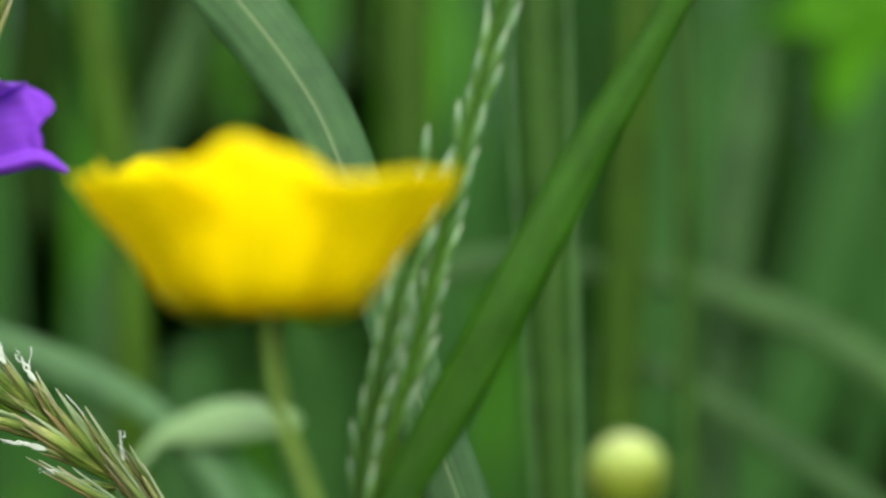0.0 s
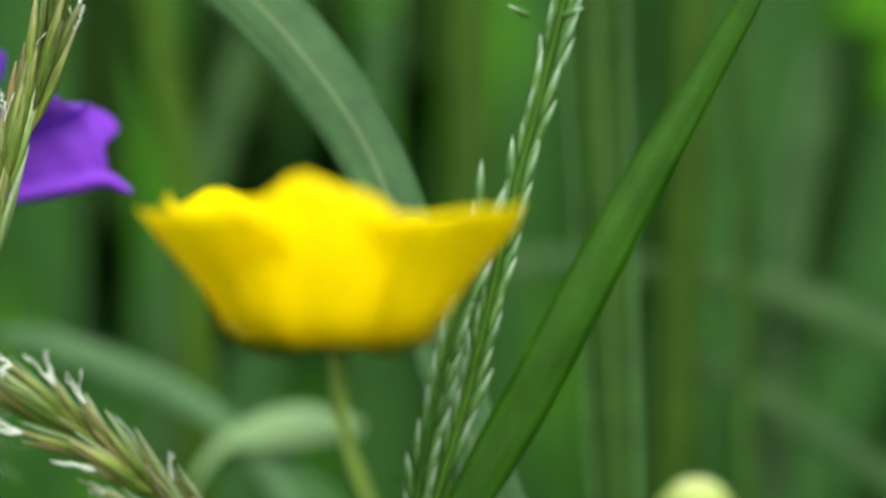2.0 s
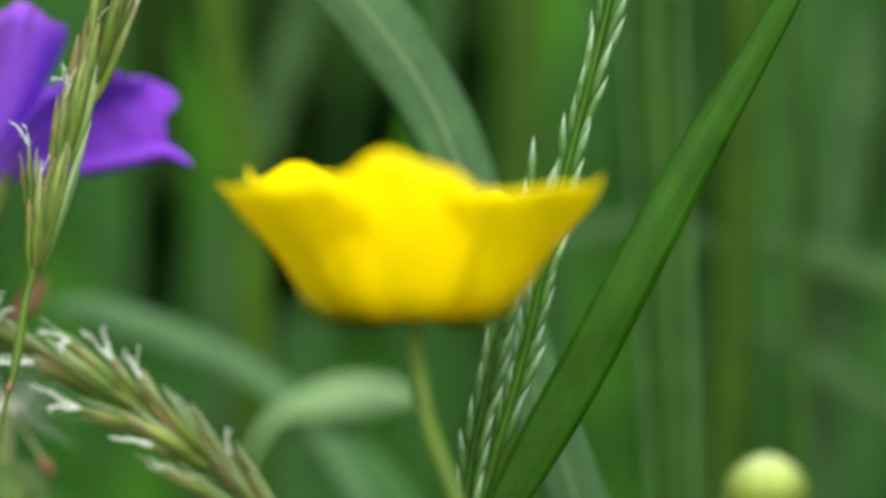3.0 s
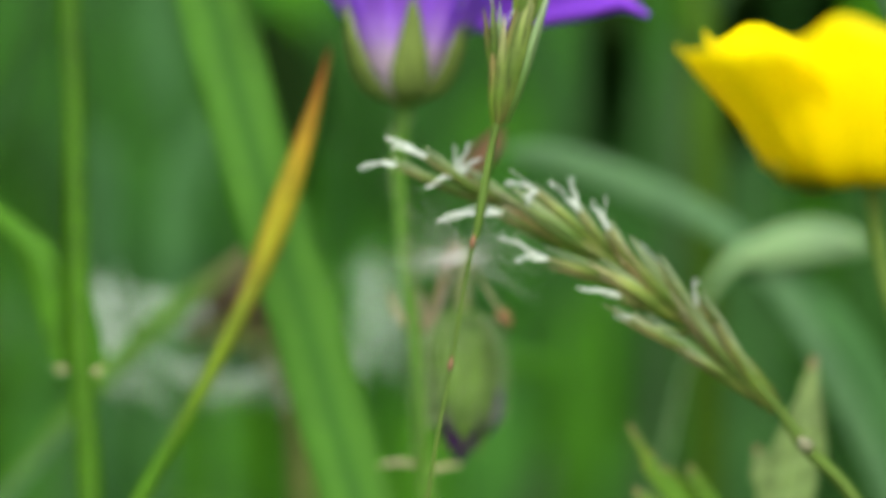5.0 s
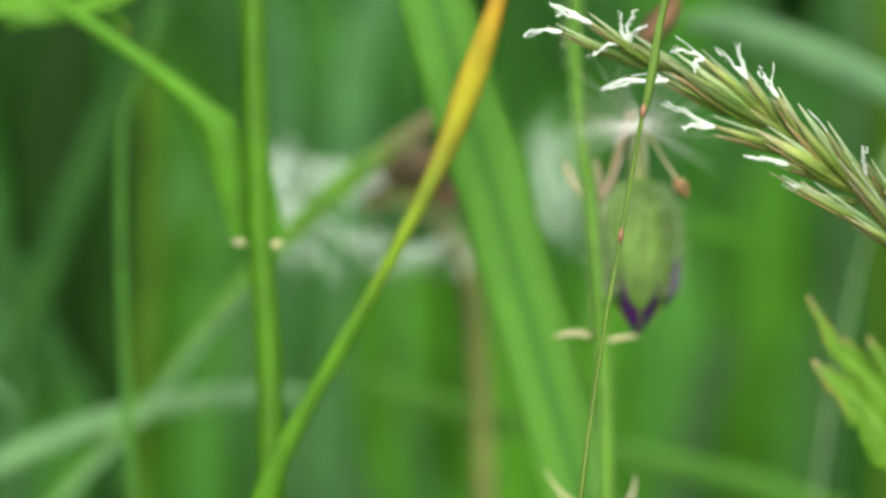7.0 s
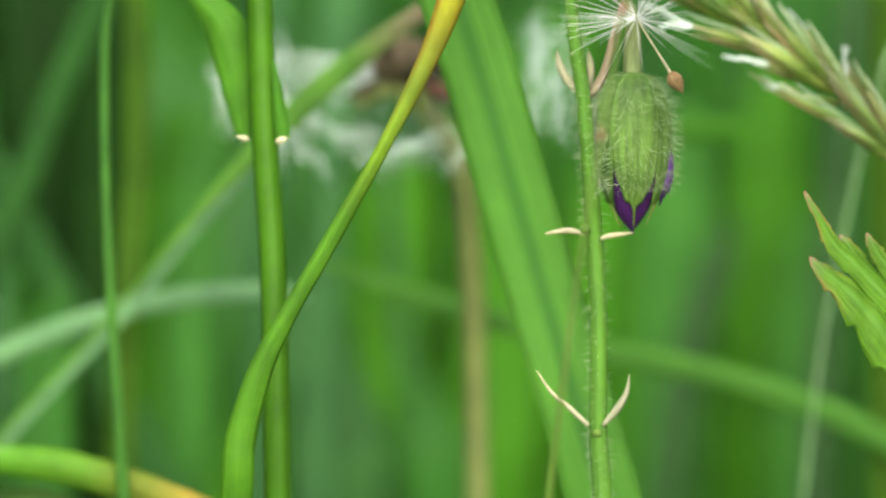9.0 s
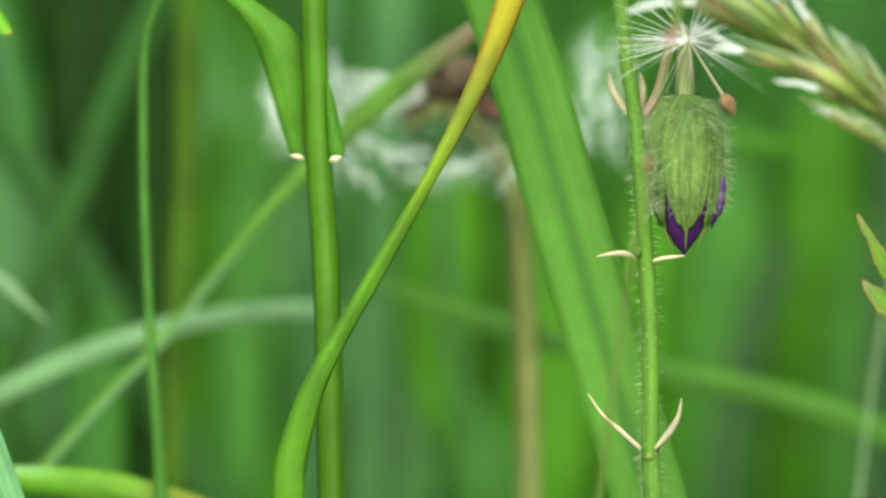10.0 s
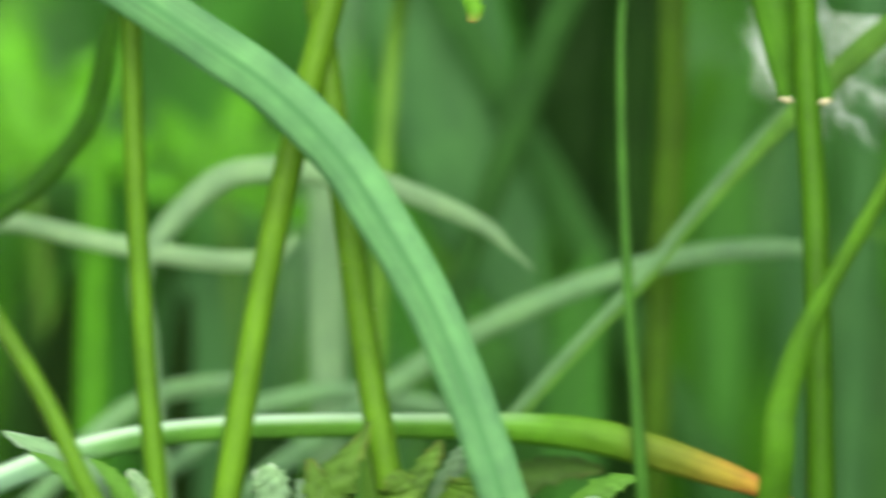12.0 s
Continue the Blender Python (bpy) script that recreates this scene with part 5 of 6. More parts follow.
# ---------- meadow cranesbill: flower, stem and hanging bud ----------
def cranesbill():
    rng = random.Random(21)
    centre = Vector([(-0.00164, 0.665, 0.33998)][0])
    up = [(-0.00164, 0.666, 0.33978, 0.00095), (-0.00196, 0.666, 0.33710, 0.00095), (-0.00204, 0.666, 0.33395, 0.00095), (-0.00149, 0.666, 0.32765, 0.00095), (-0.00101, 0.666, 0.32449, 0.00102), (-0.00066, 0.666, 0.32055, 0.00110)]
    low = [(-0.00061, 0.667, 0.32180, 0.00106), (-0.00023, 0.667, 0.31461, 0.00114), (0.00008, 0.667, 0.30856, 0.00114), (0.00008, 0.667, 0.30155, 0.00121), (0.00031, 0.667, 0.29787, 0.00129), (0.00054, 0.667, 0.29151, 0.00136)]
    pts = to_ground(up + low[1:])
    base = root_of(pts)
    g = plant("meadow_cranesbill", base, "violet meadow cranesbill with an open flower and a hanging hairy bud", "flower")
    stem = hold("stem", tube_mesh("stem", pts, STEM_HAIRY, base, n=110, sides=12), g, base)
    s = spline(pts, 400)[:250]
    hairs = []
    for q in s:
        for k in range(3):
            a = rng.uniform(0, 6.28)
            d = Vector((math.cos(a), math.sin(a), rng.uniform(-0.4, 0.1)))
            p = Vector(q[:3]) + Vector((math.cos(a), math.sin(a), 0)) * q[3] * 0.48
            hairs.append((p, p + d * rng.uniform(0.0003, 0.0008)))
    tagged(hold("stem_hairs", hair_mesh("stem_hairs", hairs, FUZZ, base, 0.000026), stem, base), kind="stuff")
    mm = 0.001
    shapes = (
        (-12, 40, ((0.8, 0.4), (3.4, 3.6), (5.6, 6.4), (9.0, 9.6), (14.0, 12.0))),
        (-54, 42, ((0.8, 0.4), (3.0, 3.6), (4.4, 6.6), (6.8, 11.0), (9.5, 16.0))),
        (95, 40, ((0.8, 0.4), (3.0, 3.6), (4.4, 6.6), (6.8, 11.0), (9.0, 16.0))),
        (174, 44, ((0.8, 0.4), (3.0, 3.6), (4.5, 6.4), (8.0, 10.4), (12.0, 14.0))),
        (-126, 44, ((0.8, 0.4), (3.0, 3.6), (4.4, 6.6), (7.4, 10.8), (10.5, 15.0))),
    )
    for k, (ang, half, prof) in enumerate(shapes):
        hold("petal", petal_mesh("petal", centre, (0, 0, 0), ang, half, [(r * mm, h * mm) for r, h in prof], VIOLET, base, notch=0.10, ruffle=0.0003, seed=k + 7, narrow=0.3), g, base)
    side_petal = [(0.01346, 0.664, 0.34923, 0.00140), (0.01325, 0.664, 0.34934, 0.00420), (0.01257, 0.664, 0.34921, 0.00540), (0.01062, 0.664, 0.34893, 0.00600), (0.00829, 0.664, 0.34873, 0.00600), (0.00596, 0.664, 0.34853, 0.00560), (0.00250, 0.664, 0.34700, 0.00434)]
    wing = hold("petal", ribbon_mesh("petal", side_petal, VIOLET_PLAIN, base, 0.04, -6, n=30, across=13), g, base)
    lip = [(0.01519, 0.6625, 0.34575, 0.00030), (0.01430, 0.6625, 0.34622, 0.00085), (0.01313, 0.6625, 0.34662, 0.00135), (0.01100, 0.6625, 0.34613, 0.00140), (0.00829, 0.6625, 0.34562, 0.00140), (0.00616, 0.6625, 0.34530, 0.00130), (0.00330, 0.6630, 0.34500, 0.00110)]
    hold("rolled_edge", ribbon_mesh("rolled_edge", lip, VIOLET_PLAIN, base, 0.3, -25, n=26, across=9), wing, base, "rolled violet edge of the petal")
    for k, ang in enumerate((-84, -26, 46, 126, 208)):
        prof = [(0.0006, -0.0002), (0.0028, 0.0008), (0.0041, 0.0034), (0.0047, 0.0071)]
        hold("sepal", petal_mesh("sepal", centre, (0, 0, 0), ang, 27, prof, SEPAL_PALE, base, notch=0.3, ruffle=0.0001, taper=0.72, narrow=0.85, seed=k), g, base)
    # hanging bud
    top = Vector([(0.00234, 0.667, 0.32559)][0])
    tip = Vector([(0.00265, 0.667, 0.31492)][0])
    axis = tip - top
    ln = axis.length
    prof = [(0.05, 0.0), (0.16, 0.05), (0.235, 0.2), (0.25, 0.42), (0.232, 0.64), (0.18, 0.80), (0.12, 0.92)]
    bud = hold("bud", petal_mesh("bud", top, (0, 0, 0), 0, 180, [(r * 0.86 * ln, -h * ln) for r, h in prof[:-2]] + [(0.135 * ln, -0.80 * ln)] + [(0.10 * ln, -0.88 * ln), (0.05 * ln, -0.95 * ln), (0.004 * ln, -1.0 * ln)], VIOLET_DARK, base, nv=20, nu=31, notch=0.0, ruffle=0.00006, narrow=1.0), g, base, "dark purple rolled petals of the bud")
    for k in range(5):
        ang = -90 + 72 * k + 6
        hold("sepal", petal_mesh("sepal", top, (0, 0, 0), ang, 43, [(r * ln, -h * ln) for r, h in prof[:5]] + [(0.180 * ln, -0.77 * ln), (0.132 * ln, -0.855 * ln)], SEPAL, base, nv=18, nu=13, notch=0.10, ruffle=0.00006, narrow=0.95, taper=0.62, thick=0.0002, seed=k), bud, base)
        a = radians(ang)
        p = top + Vector((math.cos(a) * 0.145 * ln, math.sin(a) * 0.145 * ln, -0.83 * ln))
        e = top + Vector((math.cos(a) * 0.085 * ln, math.sin(a) * 0.085 * ln, -0.97 * ln))
        hold("awn", tube_mesh("awn", [(*p, 0.00030), (*p.lerp(e, 0.5), 0.00018), (*e, 0.00008)], SEPAL_PALE, base, n=6, sides=6), bud, base)
    # one petal edge showing at the side
    hold("petal", petal_mesh("petal", top, (0, 0, 0), -8, 15, [(0.238 * ln, -0.46 * ln), (0.252 * ln, -0.56 * ln), (0.240 * ln, -0.68 * ln), (0.205 * ln, -0.78 * ln)], petal_skin("petal_edge_violet", [(0.0, (0.14, 0.05, 0.30)), (1.0, (0.12, 0.03, 0.26))]), base, nv=10, nu=7, taper=0.2), bud, base, "violet petal edge showing between sepals")
    hairs = []
    for k in range(1900):
        h = rng.random() ** 0.9 * 0.75
        i = max(j for j in range(len(prof)) if prof[j][1] <= h)
        i = min(i, len(prof) - 2)
        f = (h - prof[i][1]) / (prof[i + 1][1] - prof[i][1])
        r = (prof[i][0] * (1 - f) + prof[i + 1][0] * f) * ln
        a = rng.uniform(0, 6.283)
        out = Vector((math.cos(a), math.sin(a), 0))
        p = top + out * r * 1.0 + Vector((0, 0, -h * ln))
        hairs.append((p, p + (out + Vector((rng.uniform(-0.4, 0.4), rng.uniform(-0.4, 0.4), rng.uniform(-0.9, 0.2)))).normalized() * rng.uniform(0.0004, 0.0015) * (1.25 if h < 0.2 else 1.0)))
    tagged(hold("bud_hairs", hair_mesh("bud_hairs", hairs, FUZZ, base, 0.000016), bud, base), kind="stuff")
    ped = [(0.00234, 0.667, 0.32521, 0.00129), (0.00238, 0.667, 0.32729, 0.00122), (0.00236, 0.667, 0.32892, 0.00098), (0.00218, 0.667, 0.32985, 0.00080), (0.00186, 0.667, 0.33010, 0.00070)]
    hold("pedicel", tube_mesh("pedicel", ped, PEDICEL, base, n=50), g, base)
    rise = [(0.00190, 0.667, 0.33012, 0.00066), (0.00158, 0.6668, 0.32940, 0.00060), (0.00112, 0.6666, 0.32780, 0.00062), (0.00050, 0.6665, 0.32560, 0.00064), (-0.00020, 0.6665, 0.32440, 0.00066), (-0.00090, 0.6665, 0.32400, 0.00070)]
    hold("pedicel", tube_mesh("pedicel", rise, MAUVE, base, n=30), g, base, "thin reddish stalk rising beside the bud")
    # papery bracts at the joints
    for me_pts in (
        [(-0.00352, 0.6665, 0.31470, 0.00008), (-0.00276, 0.6665, 0.31485, 0.00030), (-0.00182, 0.6665, 0.31493, 0.00042), (-0.00087, 0.6665, 0.31470, 0.00026)],
        [(0.00242, 0.6665, 0.31478, 0.00008), (0.00178, 0.6665, 0.31470, 0.00026), (0.00091, 0.6665, 0.31459, 0.00034), (0.00026, 0.6665, 0.31440, 0.00026)],
        [(-0.00408, 0.666, 0.30556, 0.00008), (-0.00309, 0.666, 0.30412, 0.00023), (-0.00188, 0.666, 0.30306, 0.00034), (-0.00060, 0.666, 0.30186, 0.00030)],
        [(0.00216, 0.666, 0.30526, 0.00008), (0.00197, 0.666, 0.30405, 0.00034), (0.00137, 0.666, 0.30299, 0.00053), (0.00039, 0.666, 0.30186, 0.00030)],
        [(-0.00273, 0.6665, 0.32703, 0.00011), (-0.00250, 0.6665, 0.32597, 0.00053), (-0.00182, 0.6665, 0.32483, 0.00060), (-0.00099, 0.6665, 0.32408, 0.00038)],
        [(-0.00061, 0.6675, 0.32702, 0.00011), (-0.00046, 0.6675, 0.32596, 0.00053), (-0.00054, 0.6675, 0.32502, 0.00061), (-0.00084, 0.6675, 0.32407, 0.00038)],
    ):
        hold("bract", ribbon_mesh("bract", me_pts, BRACT, base, 0.3, 0, n=14, across=5), g, base, "dry papery bract")
    hold("bract", ribbon_mesh("bract", [(0.00512, 0.67, 0.33835, 0.00024), (0.00452, 0.67, 0.33716, 0.00143), (0.00353, 0.67, 0.33597, 0.00174), (0.00254, 0.67, 0.33498, 0.00079)], BRACT_RED, base, 0.3, 0, n=14, across=5), g, base, "reddish bract")
    knot = lance("joint", STEM_DULL, 1.0, 0.9)
    for at in [(0.00001, 0.6665, 0.30138), (-0.00076, 0.6665, 0.31508)]:
        set_piece("joint", knot, g, base, Vector(at) - Vector((0, 0, 0.0004)), (0, 0, 1), 0.0008)
    return g


cranesbill()


# ---------- drifting seed caught on the bud ----------
def caught_seed():
    rng = random.Random(8)
    c = Vector([(0.00262, 0.664, 0.32918)][0])
    foot = Vector([(0.00503, 0.663, 0.32531)][0])
    g = plant("dandelion_seed", foot, "dandelion seed with a white parachute caught above the bud", "seed")
    hairs = []
    for k in range(78):
        a = k * 2.39996 + rng.uniform(-0.2, 0.2)
        el = rng.gauss(0.12, 0.42)
        d = Vector((math.cos(a) * math.cos(el), math.sin(a) * math.cos(el) * 0.8, math.sin(el)))
        hairs.append((c + d * 0.0002, c + d * rng.uniform(0.0056, 0.0074)))
    tagged(hold("parachute", hair_mesh("parachute", hairs, DOWN, foot, 0.000030), g, foot), kind="stuff")
    hold("beak", tube_mesh("beak", [(*c, 0.00011), (*c.lerp(foot, 0.5), 0.00014), (*foot, 0.00022)], BRACT, foot, n=8, sides=6), g, foot)
    set_piece("achene", lance("achene", leaf("tan_seed", (0.25, 0.165, 0.10), veins=0.4, vein_count=5, rough=0.7, through_light=0.0, spots=0.6), 1.0, 0.6, point=1.0), g, foot, foot - (foot - c).normalized() * 0.0003, (foot - c), 0.0017, 0, 1.35)
    return g


caught_seed()


# ---------- dandelion clock behind ----------
def dandelion_clock():
    rng = random.Random(31)
    c = Vector((-0.01340, 0.692, 0.32625))
    pts = to_ground([(-0.01310, 0.692, 0.32460, 0.00200), (-0.01080, 0.692, 0.32150, 0.00158), (-0.00935, 0.693, 0.31800, 0.00160), (-0.00868, 0.696, 0.30787, 0.00168), (-0.00846, 0.698, 0.29684, 0.00176)])
    base = root_of(pts)
    g = plant("dandelion_clock", base, "half-blown dandelion clock with white seed parachutes on a straw-coloured stalk", "flower")
    hold("stalk", tube_mesh("stalk", pts, STRAW, base, n=50), g, base)
    rows = []
    for i in range(9):
        v = i / 8
        r = 0.0021 * math.sin(math.pi * (0.04 + 0.92 * v)) ** 0.7
        rows.append([c + Vector((r * math.cos(a) * 1.25, r * math.sin(a), 0.0038 * (v - 0.5))) for a in (2 * math.pi * j / 14 for j in range(14))])
    hold("receptacle", grid_mesh("receptacle", rows, True, lambda i, j: (j / 14, i / 8), DARK_BROWN, base), g, base)
    for k in range(7):
        a = radians(200 + 23 * k)
        d = Vector((math.cos(a), math.sin(a) * 0.8, 0))
        p = c + d * 0.0020 - Vector((0, 0, 0.0015))
        tip = p + d * rng.uniform(0.0020, 0.0036) - Vector((0, 0, rng.uniform(0.0008, 0.0022)))
        hold("bract", ribbon_mesh("bract", [(*tip, 0.0003), (*p.lerp(tip, 0.5), 0.0009), (*p, 0.0010)], BRACT_PINK if k == 5 else STRAW, base, 0.3, 0, n=10, across=5), g, base)
    # the seeds left form a flattened, open shell round the head
    hairs = []
    for k in range(72):
        u = (k * 0.618034) % 1.0
        a = radians(158 + 62 * u / 0.45 if u < 0.45 else 220 + 180 * (u - 0.45) / 0.55)
        dy = rng.uniform(-0.0045, 0.0060)
        end = c + Vector((0.0116 * math.cos(a) - 0.0002, dy, 0.0056 * math.sin(a) - 0.0010)) * rng.uniform(0.70, 1.10)
        d = (end - c).normalized()
        hairs.append((c + d * 0.0022, end))
        o = d.orthogonal().normalized()
        for j in range(16):
            q = Matrix.Rotation(j * 0.3927 + rng.random() * 0.2, 3, d) @ o
            hairs.append((end, end + (d * rng.uniform(0.15, 0.7) + q).normalized() * rng.uniform(0.0022, 0.0032)))
    tagged(hold("pappus", hair_mesh("pappus", hairs, CLOCK_DOWN, base, 0.000034), g, base), kind="stuff")
    husk = lance("achene", DARK_BROWN, 1.0, 0.3)
    for k in range(14):
        a, el = k * 2.39996, rng.uniform(-0.7, 0.3)
        d = Vector((math.cos(a) * math.cos(el), math.sin(a) * math.cos(el), math.sin(el)))
        set_piece("achene", husk, g, base, c + d * 0.0022, d, 0.0030)
    return g


dandelion_clock()


# ---------- cut leaves ----------
def cut_leaf(view, radius, lobes, material, label, turn, tip=0.0, pitch=0.0, petiole=(), **shape):
    c = Vector(view)
    pts = to_ground(list(petiole)) if petiole else to_ground([(c.x, c.y, c.z, 0.0008), (c.x + 0.001, c.y + 0.001, c.z - 0.01, 0.0008)])
    base = root_of(pts)
    g = plant("cranesbill_leaf", base, label, "leaf", "cut leaves")
    hold("petiole", tube_mesh("petiole", pts, STEM_HAIRY, base, n=40, sides=8), g, base)
    m = Matrix.Translation(c) @ Matrix.Rotation(radians(-turn), 4, "Y") @ Matrix.Rotation(radians(90 + pitch), 4, "X") @ Matrix.Rotation(radians(tip), 4, "Y")
    hold("leaf_blade", palmate_leaf_mesh("leaf_blade", radius, lobes, material, m, base, **shape), g, base)
    return g


def lobe_mesh(name, pts, material, base, teeth, seed, n=44, across=9):
    """One lobe of a cut leaf: pts (x, y, z, width) from tip to foot, with rounded teeth along both edges."""
    s = spline(pts, n)
    rng = random.Random(seed)
    shift, rows = rng.random(), []
    for i, q in enumerate(s):
        t = Vector((s[min(i + 1, n - 1)] - s[max(i - 1, 0)])[:3]).normalized()
        side = t.cross(Vector((0, 1, 0))).normalized()
        side = Matrix.Rotation(radians(rng.uniform(-2, 2) - 38 * t.x), 3, t) @ side
        up = side.cross(t)
        row = []
        for j in range(across):
            a = 2 * j / (across - 1) - 1
            v = (i / (n - 1) * teeth + (0.35 if a > 0 else 0.0) + shift) % 1.0
            edge = 1.35 - 0.42 * abs(a) ** 2 * (1 - v) ** 0.6 * (i > 3)
            w = max(q[3], 4e-5) * edge
            row.append(Vector(q[:3]) + side * w * a / 2 + up * w * (0.16 * abs(a) ** 1.4 + 0.03 * math.sin(i * 0.8 + 5 * a)))
        rows.append(row)
    return grid_mesh(name, rows, False, lambda i, j: (j / (across - 1), 1 - i / (n - 1)), material, base, thick=0.00012)


def lobed_leaf(label, lobes, material, root, teeth=3, seed=0):
    """A cut leaf: toothed lobes that meet at one foot, on its own stalk."""
    pts = to_ground(list(root))
    base = root_of(pts)
    g = plant("cranesbill_leaf", base, label, "leaf", "cut leaves")
    hold("petiole", tube_mesh("petiole", pts, STEM_HAIRY, base, n=40, sides=8), g, base)
    for k, lobe in enumerate(lobes):
        hold("lobe", lobe_mesh("lobe", lobe, material[k % len(material)], base, teeth, seed + k), g, base)
    return g


BROWN_TIP = leaf("brown_tipped_leaf", (1, 1, 1), rib=(0.16, 0.40, 0.05), veins=0.3, vein_count=5, rough=0.5, along=[(0.0, (0.10, 0.33, 0.02)), (0.80, (0.12, 0.35, 0.02)), (0.93, (0.22, 0.27, 0.05)), (1.0, (0.26, 0.15, 0.06))])
DIM_TIP = leaf("dim_brown_tipped_leaf", (1, 1, 1), veins=0.3, vein_count=5, rough=0.5, along=[(0.0, (0.07, 0.23, 0.012)), (0.82, (0.075, 0.23, 0.012)), (0.94, (0.16, 0.19, 0.03)), (1.0, (0.19, 0.11, 0.04))])
PINK_EDGE = leaf("pink_tipped_lobe", (1, 1, 1), rib=(0.15, 0.34, 0.05), veins=0.3, vein_count=5, rough=0.55, edge=((0.40, 0.19, 0.09), 0.45, 0.8), along=[(0.0, (0.11, 0.285, 0.018)), (0.74, (0.135, 0.30, 0.03)), (0.90, (0.25, 0.35, 0.12)), (0.965, (0.42, 0.34, 0.24)), (1.0, (0.45, 0.18, 0.16))])
PINK_TIP = leaf("pink_tipped_downy_leaf", (1, 1, 1), veins=0.3, vein_count=4, rough=0.65, along=[(0.0, (0.23, 0.37, 0.14)), (0.88, (0.25, 0.37, 0.16)), (0.96, (0.34, 0.26, 0.18)), (1.0, (0.38, 0.18, 0.16))])
lobed_leaf("deeply cut green cranesbill leaf with pink and red tips", [
    [(0.01386, 0.6645, 0.31759, 0.00013), (0.01447, 0.6645, 0.31656, 0.00050), (0.01520, 0.6645, 0.31522, 0.00075), (0.01592, 0.6645, 0.31395, 0.00126), (0.01707, 0.6645, 0.31292, 0.00144), (0.01872, 0.6645, 0.31120, 0.00163), (0.02082, 0.6645, 0.30890, 0.00126)],
    [(0.01806, 0.6655, 0.31479, 0.00013), (0.01855, 0.6655, 0.31387, 0.00082), (0.01932, 0.6655, 0.31264, 0.00107), (0.02047, 0.6655, 0.31042, 0.00094), (0.02124, 0.6655, 0.30812, 0.00082)],
    [(0.01419, 0.6638, 0.31323, 0.00013), (0.01507, 0.6638, 0.31235, 0.00113), (0.01641, 0.6638, 0.31128, 0.00188), (0.01812, 0.6638, 0.30949, 0.00263), (0.01965, 0.6638, 0.30739, 0.00301), (0.02137, 0.6638, 0.30509, 0.00220)],
    [(0.01627, 0.6662, 0.31463, 0.00019), (0.01689, 0.6662, 0.31394, 0.00088), (0.01788, 0.6662, 0.31252, 0.00126), (0.01972, 0.6662, 0.31003, 0.00126), (0.02126, 0.6662, 0.30734, 0.00107)],
], (PINK_EDGE,), [(0.02134, 0.665, 0.30526, 0.00084), (0.02218, 0.665, 0.30200, 0.00077), (0.02275, 0.665, 0.29779, 0.00077)], teeth=4, seed=3)
lobed_leaf("cut green cranesbill leaf held level with browned tips", [
    [(-0.03331, 0.676, 0.34112, 0.00024), (-0.03406, 0.676, 0.34096, 0.00080), (-0.03594, 0.676, 0.34056, 0.00136), (-0.03825, 0.676, 0.33924, 0.00279), (-0.04065, 0.676, 0.33844, 0.00383), (-0.04304, 0.676, 0.33824, 0.00319), (-0.04504, 0.676, 0.33813, 0.00199)],
    [(-0.03193, 0.6755, 0.33888, 0.00032), (-0.03285, 0.6755, 0.33864, 0.00088), (-0.03424, 0.6755, 0.33820, 0.00120), (-0.03624, 0.6755, 0.33772, 0.00167), (-0.03903, 0.6755, 0.33772, 0.00239), (-0.04222, 0.6755, 0.33796, 0.00239), (-0.04501, 0.6755, 0.33812, 0.00183)],
    [(-0.03311, 0.677, 0.33574, 0.00016), (-0.03371, 0.677, 0.33646, 0.00048), (-0.03471, 0.677, 0.33718, 0.00072), (-0.03631, 0.677, 0.33758, 0.00104), (-0.03910, 0.677, 0.33782, 0.00160), (-0.04510, 0.677, 0.33814, 0.00144)],
], (DIM_TIP,), [(-0.04464, 0.676, 0.33821, 0.00064), (-0.04685, 0.7, 0.33625, 0.00058), (-0.05009, 0.74, 0.33135, 0.00070), (-0.05091, 0.75, 0.32162, 0.00080)], teeth=3, seed=11)
lobed_leaf("bright green ragged leaf with browned curling tips", [
    [(-0.04491, 0.672, 0.32655, 0.00027), (-0.04468, 0.672, 0.32716, 0.00099), (-0.04475, 0.672, 0.32807, 0.00115), (-0.04506, 0.672, 0.32922, 0.00107), (-0.04552, 0.672, 0.33052, 0.00229), (-0.04590, 0.672, 0.33243, 0.00321), (-0.04612, 0.672, 0.33472, 0.00229)],
    [(-0.04310, 0.6725, 0.32960, 0.00023), (-0.04349, 0.6725, 0.32998, 0.00084), (-0.04410, 0.6725, 0.33059, 0.00138), (-0.04502, 0.6725, 0.33159, 0.00214), (-0.04616, 0.6725, 0.33472, 0.00191)],
    [(-0.04854, 0.6715, 0.32922, 0.00031), (-0.04762, 0.6715, 0.32960, 0.00114), (-0.04670, 0.6715, 0.33044, 0.00176), (-0.04624, 0.6715, 0.33204, 0.00244), (-0.04609, 0.6715, 0.33471, 0.00191)],
], (BROWN_TIP,), [(-0.04612, 0.672, 0.33702, 0.00069), (-0.04933, 0.69, 0.33365, 0.00071), (-0.05169, 0.7, 0.32692, 0.00119), (-0.05257, 0.7, 0.31816, 0.00135), (-0.05305, 0.7, 0.30899, 0.00151)], teeth=3, seed=21)
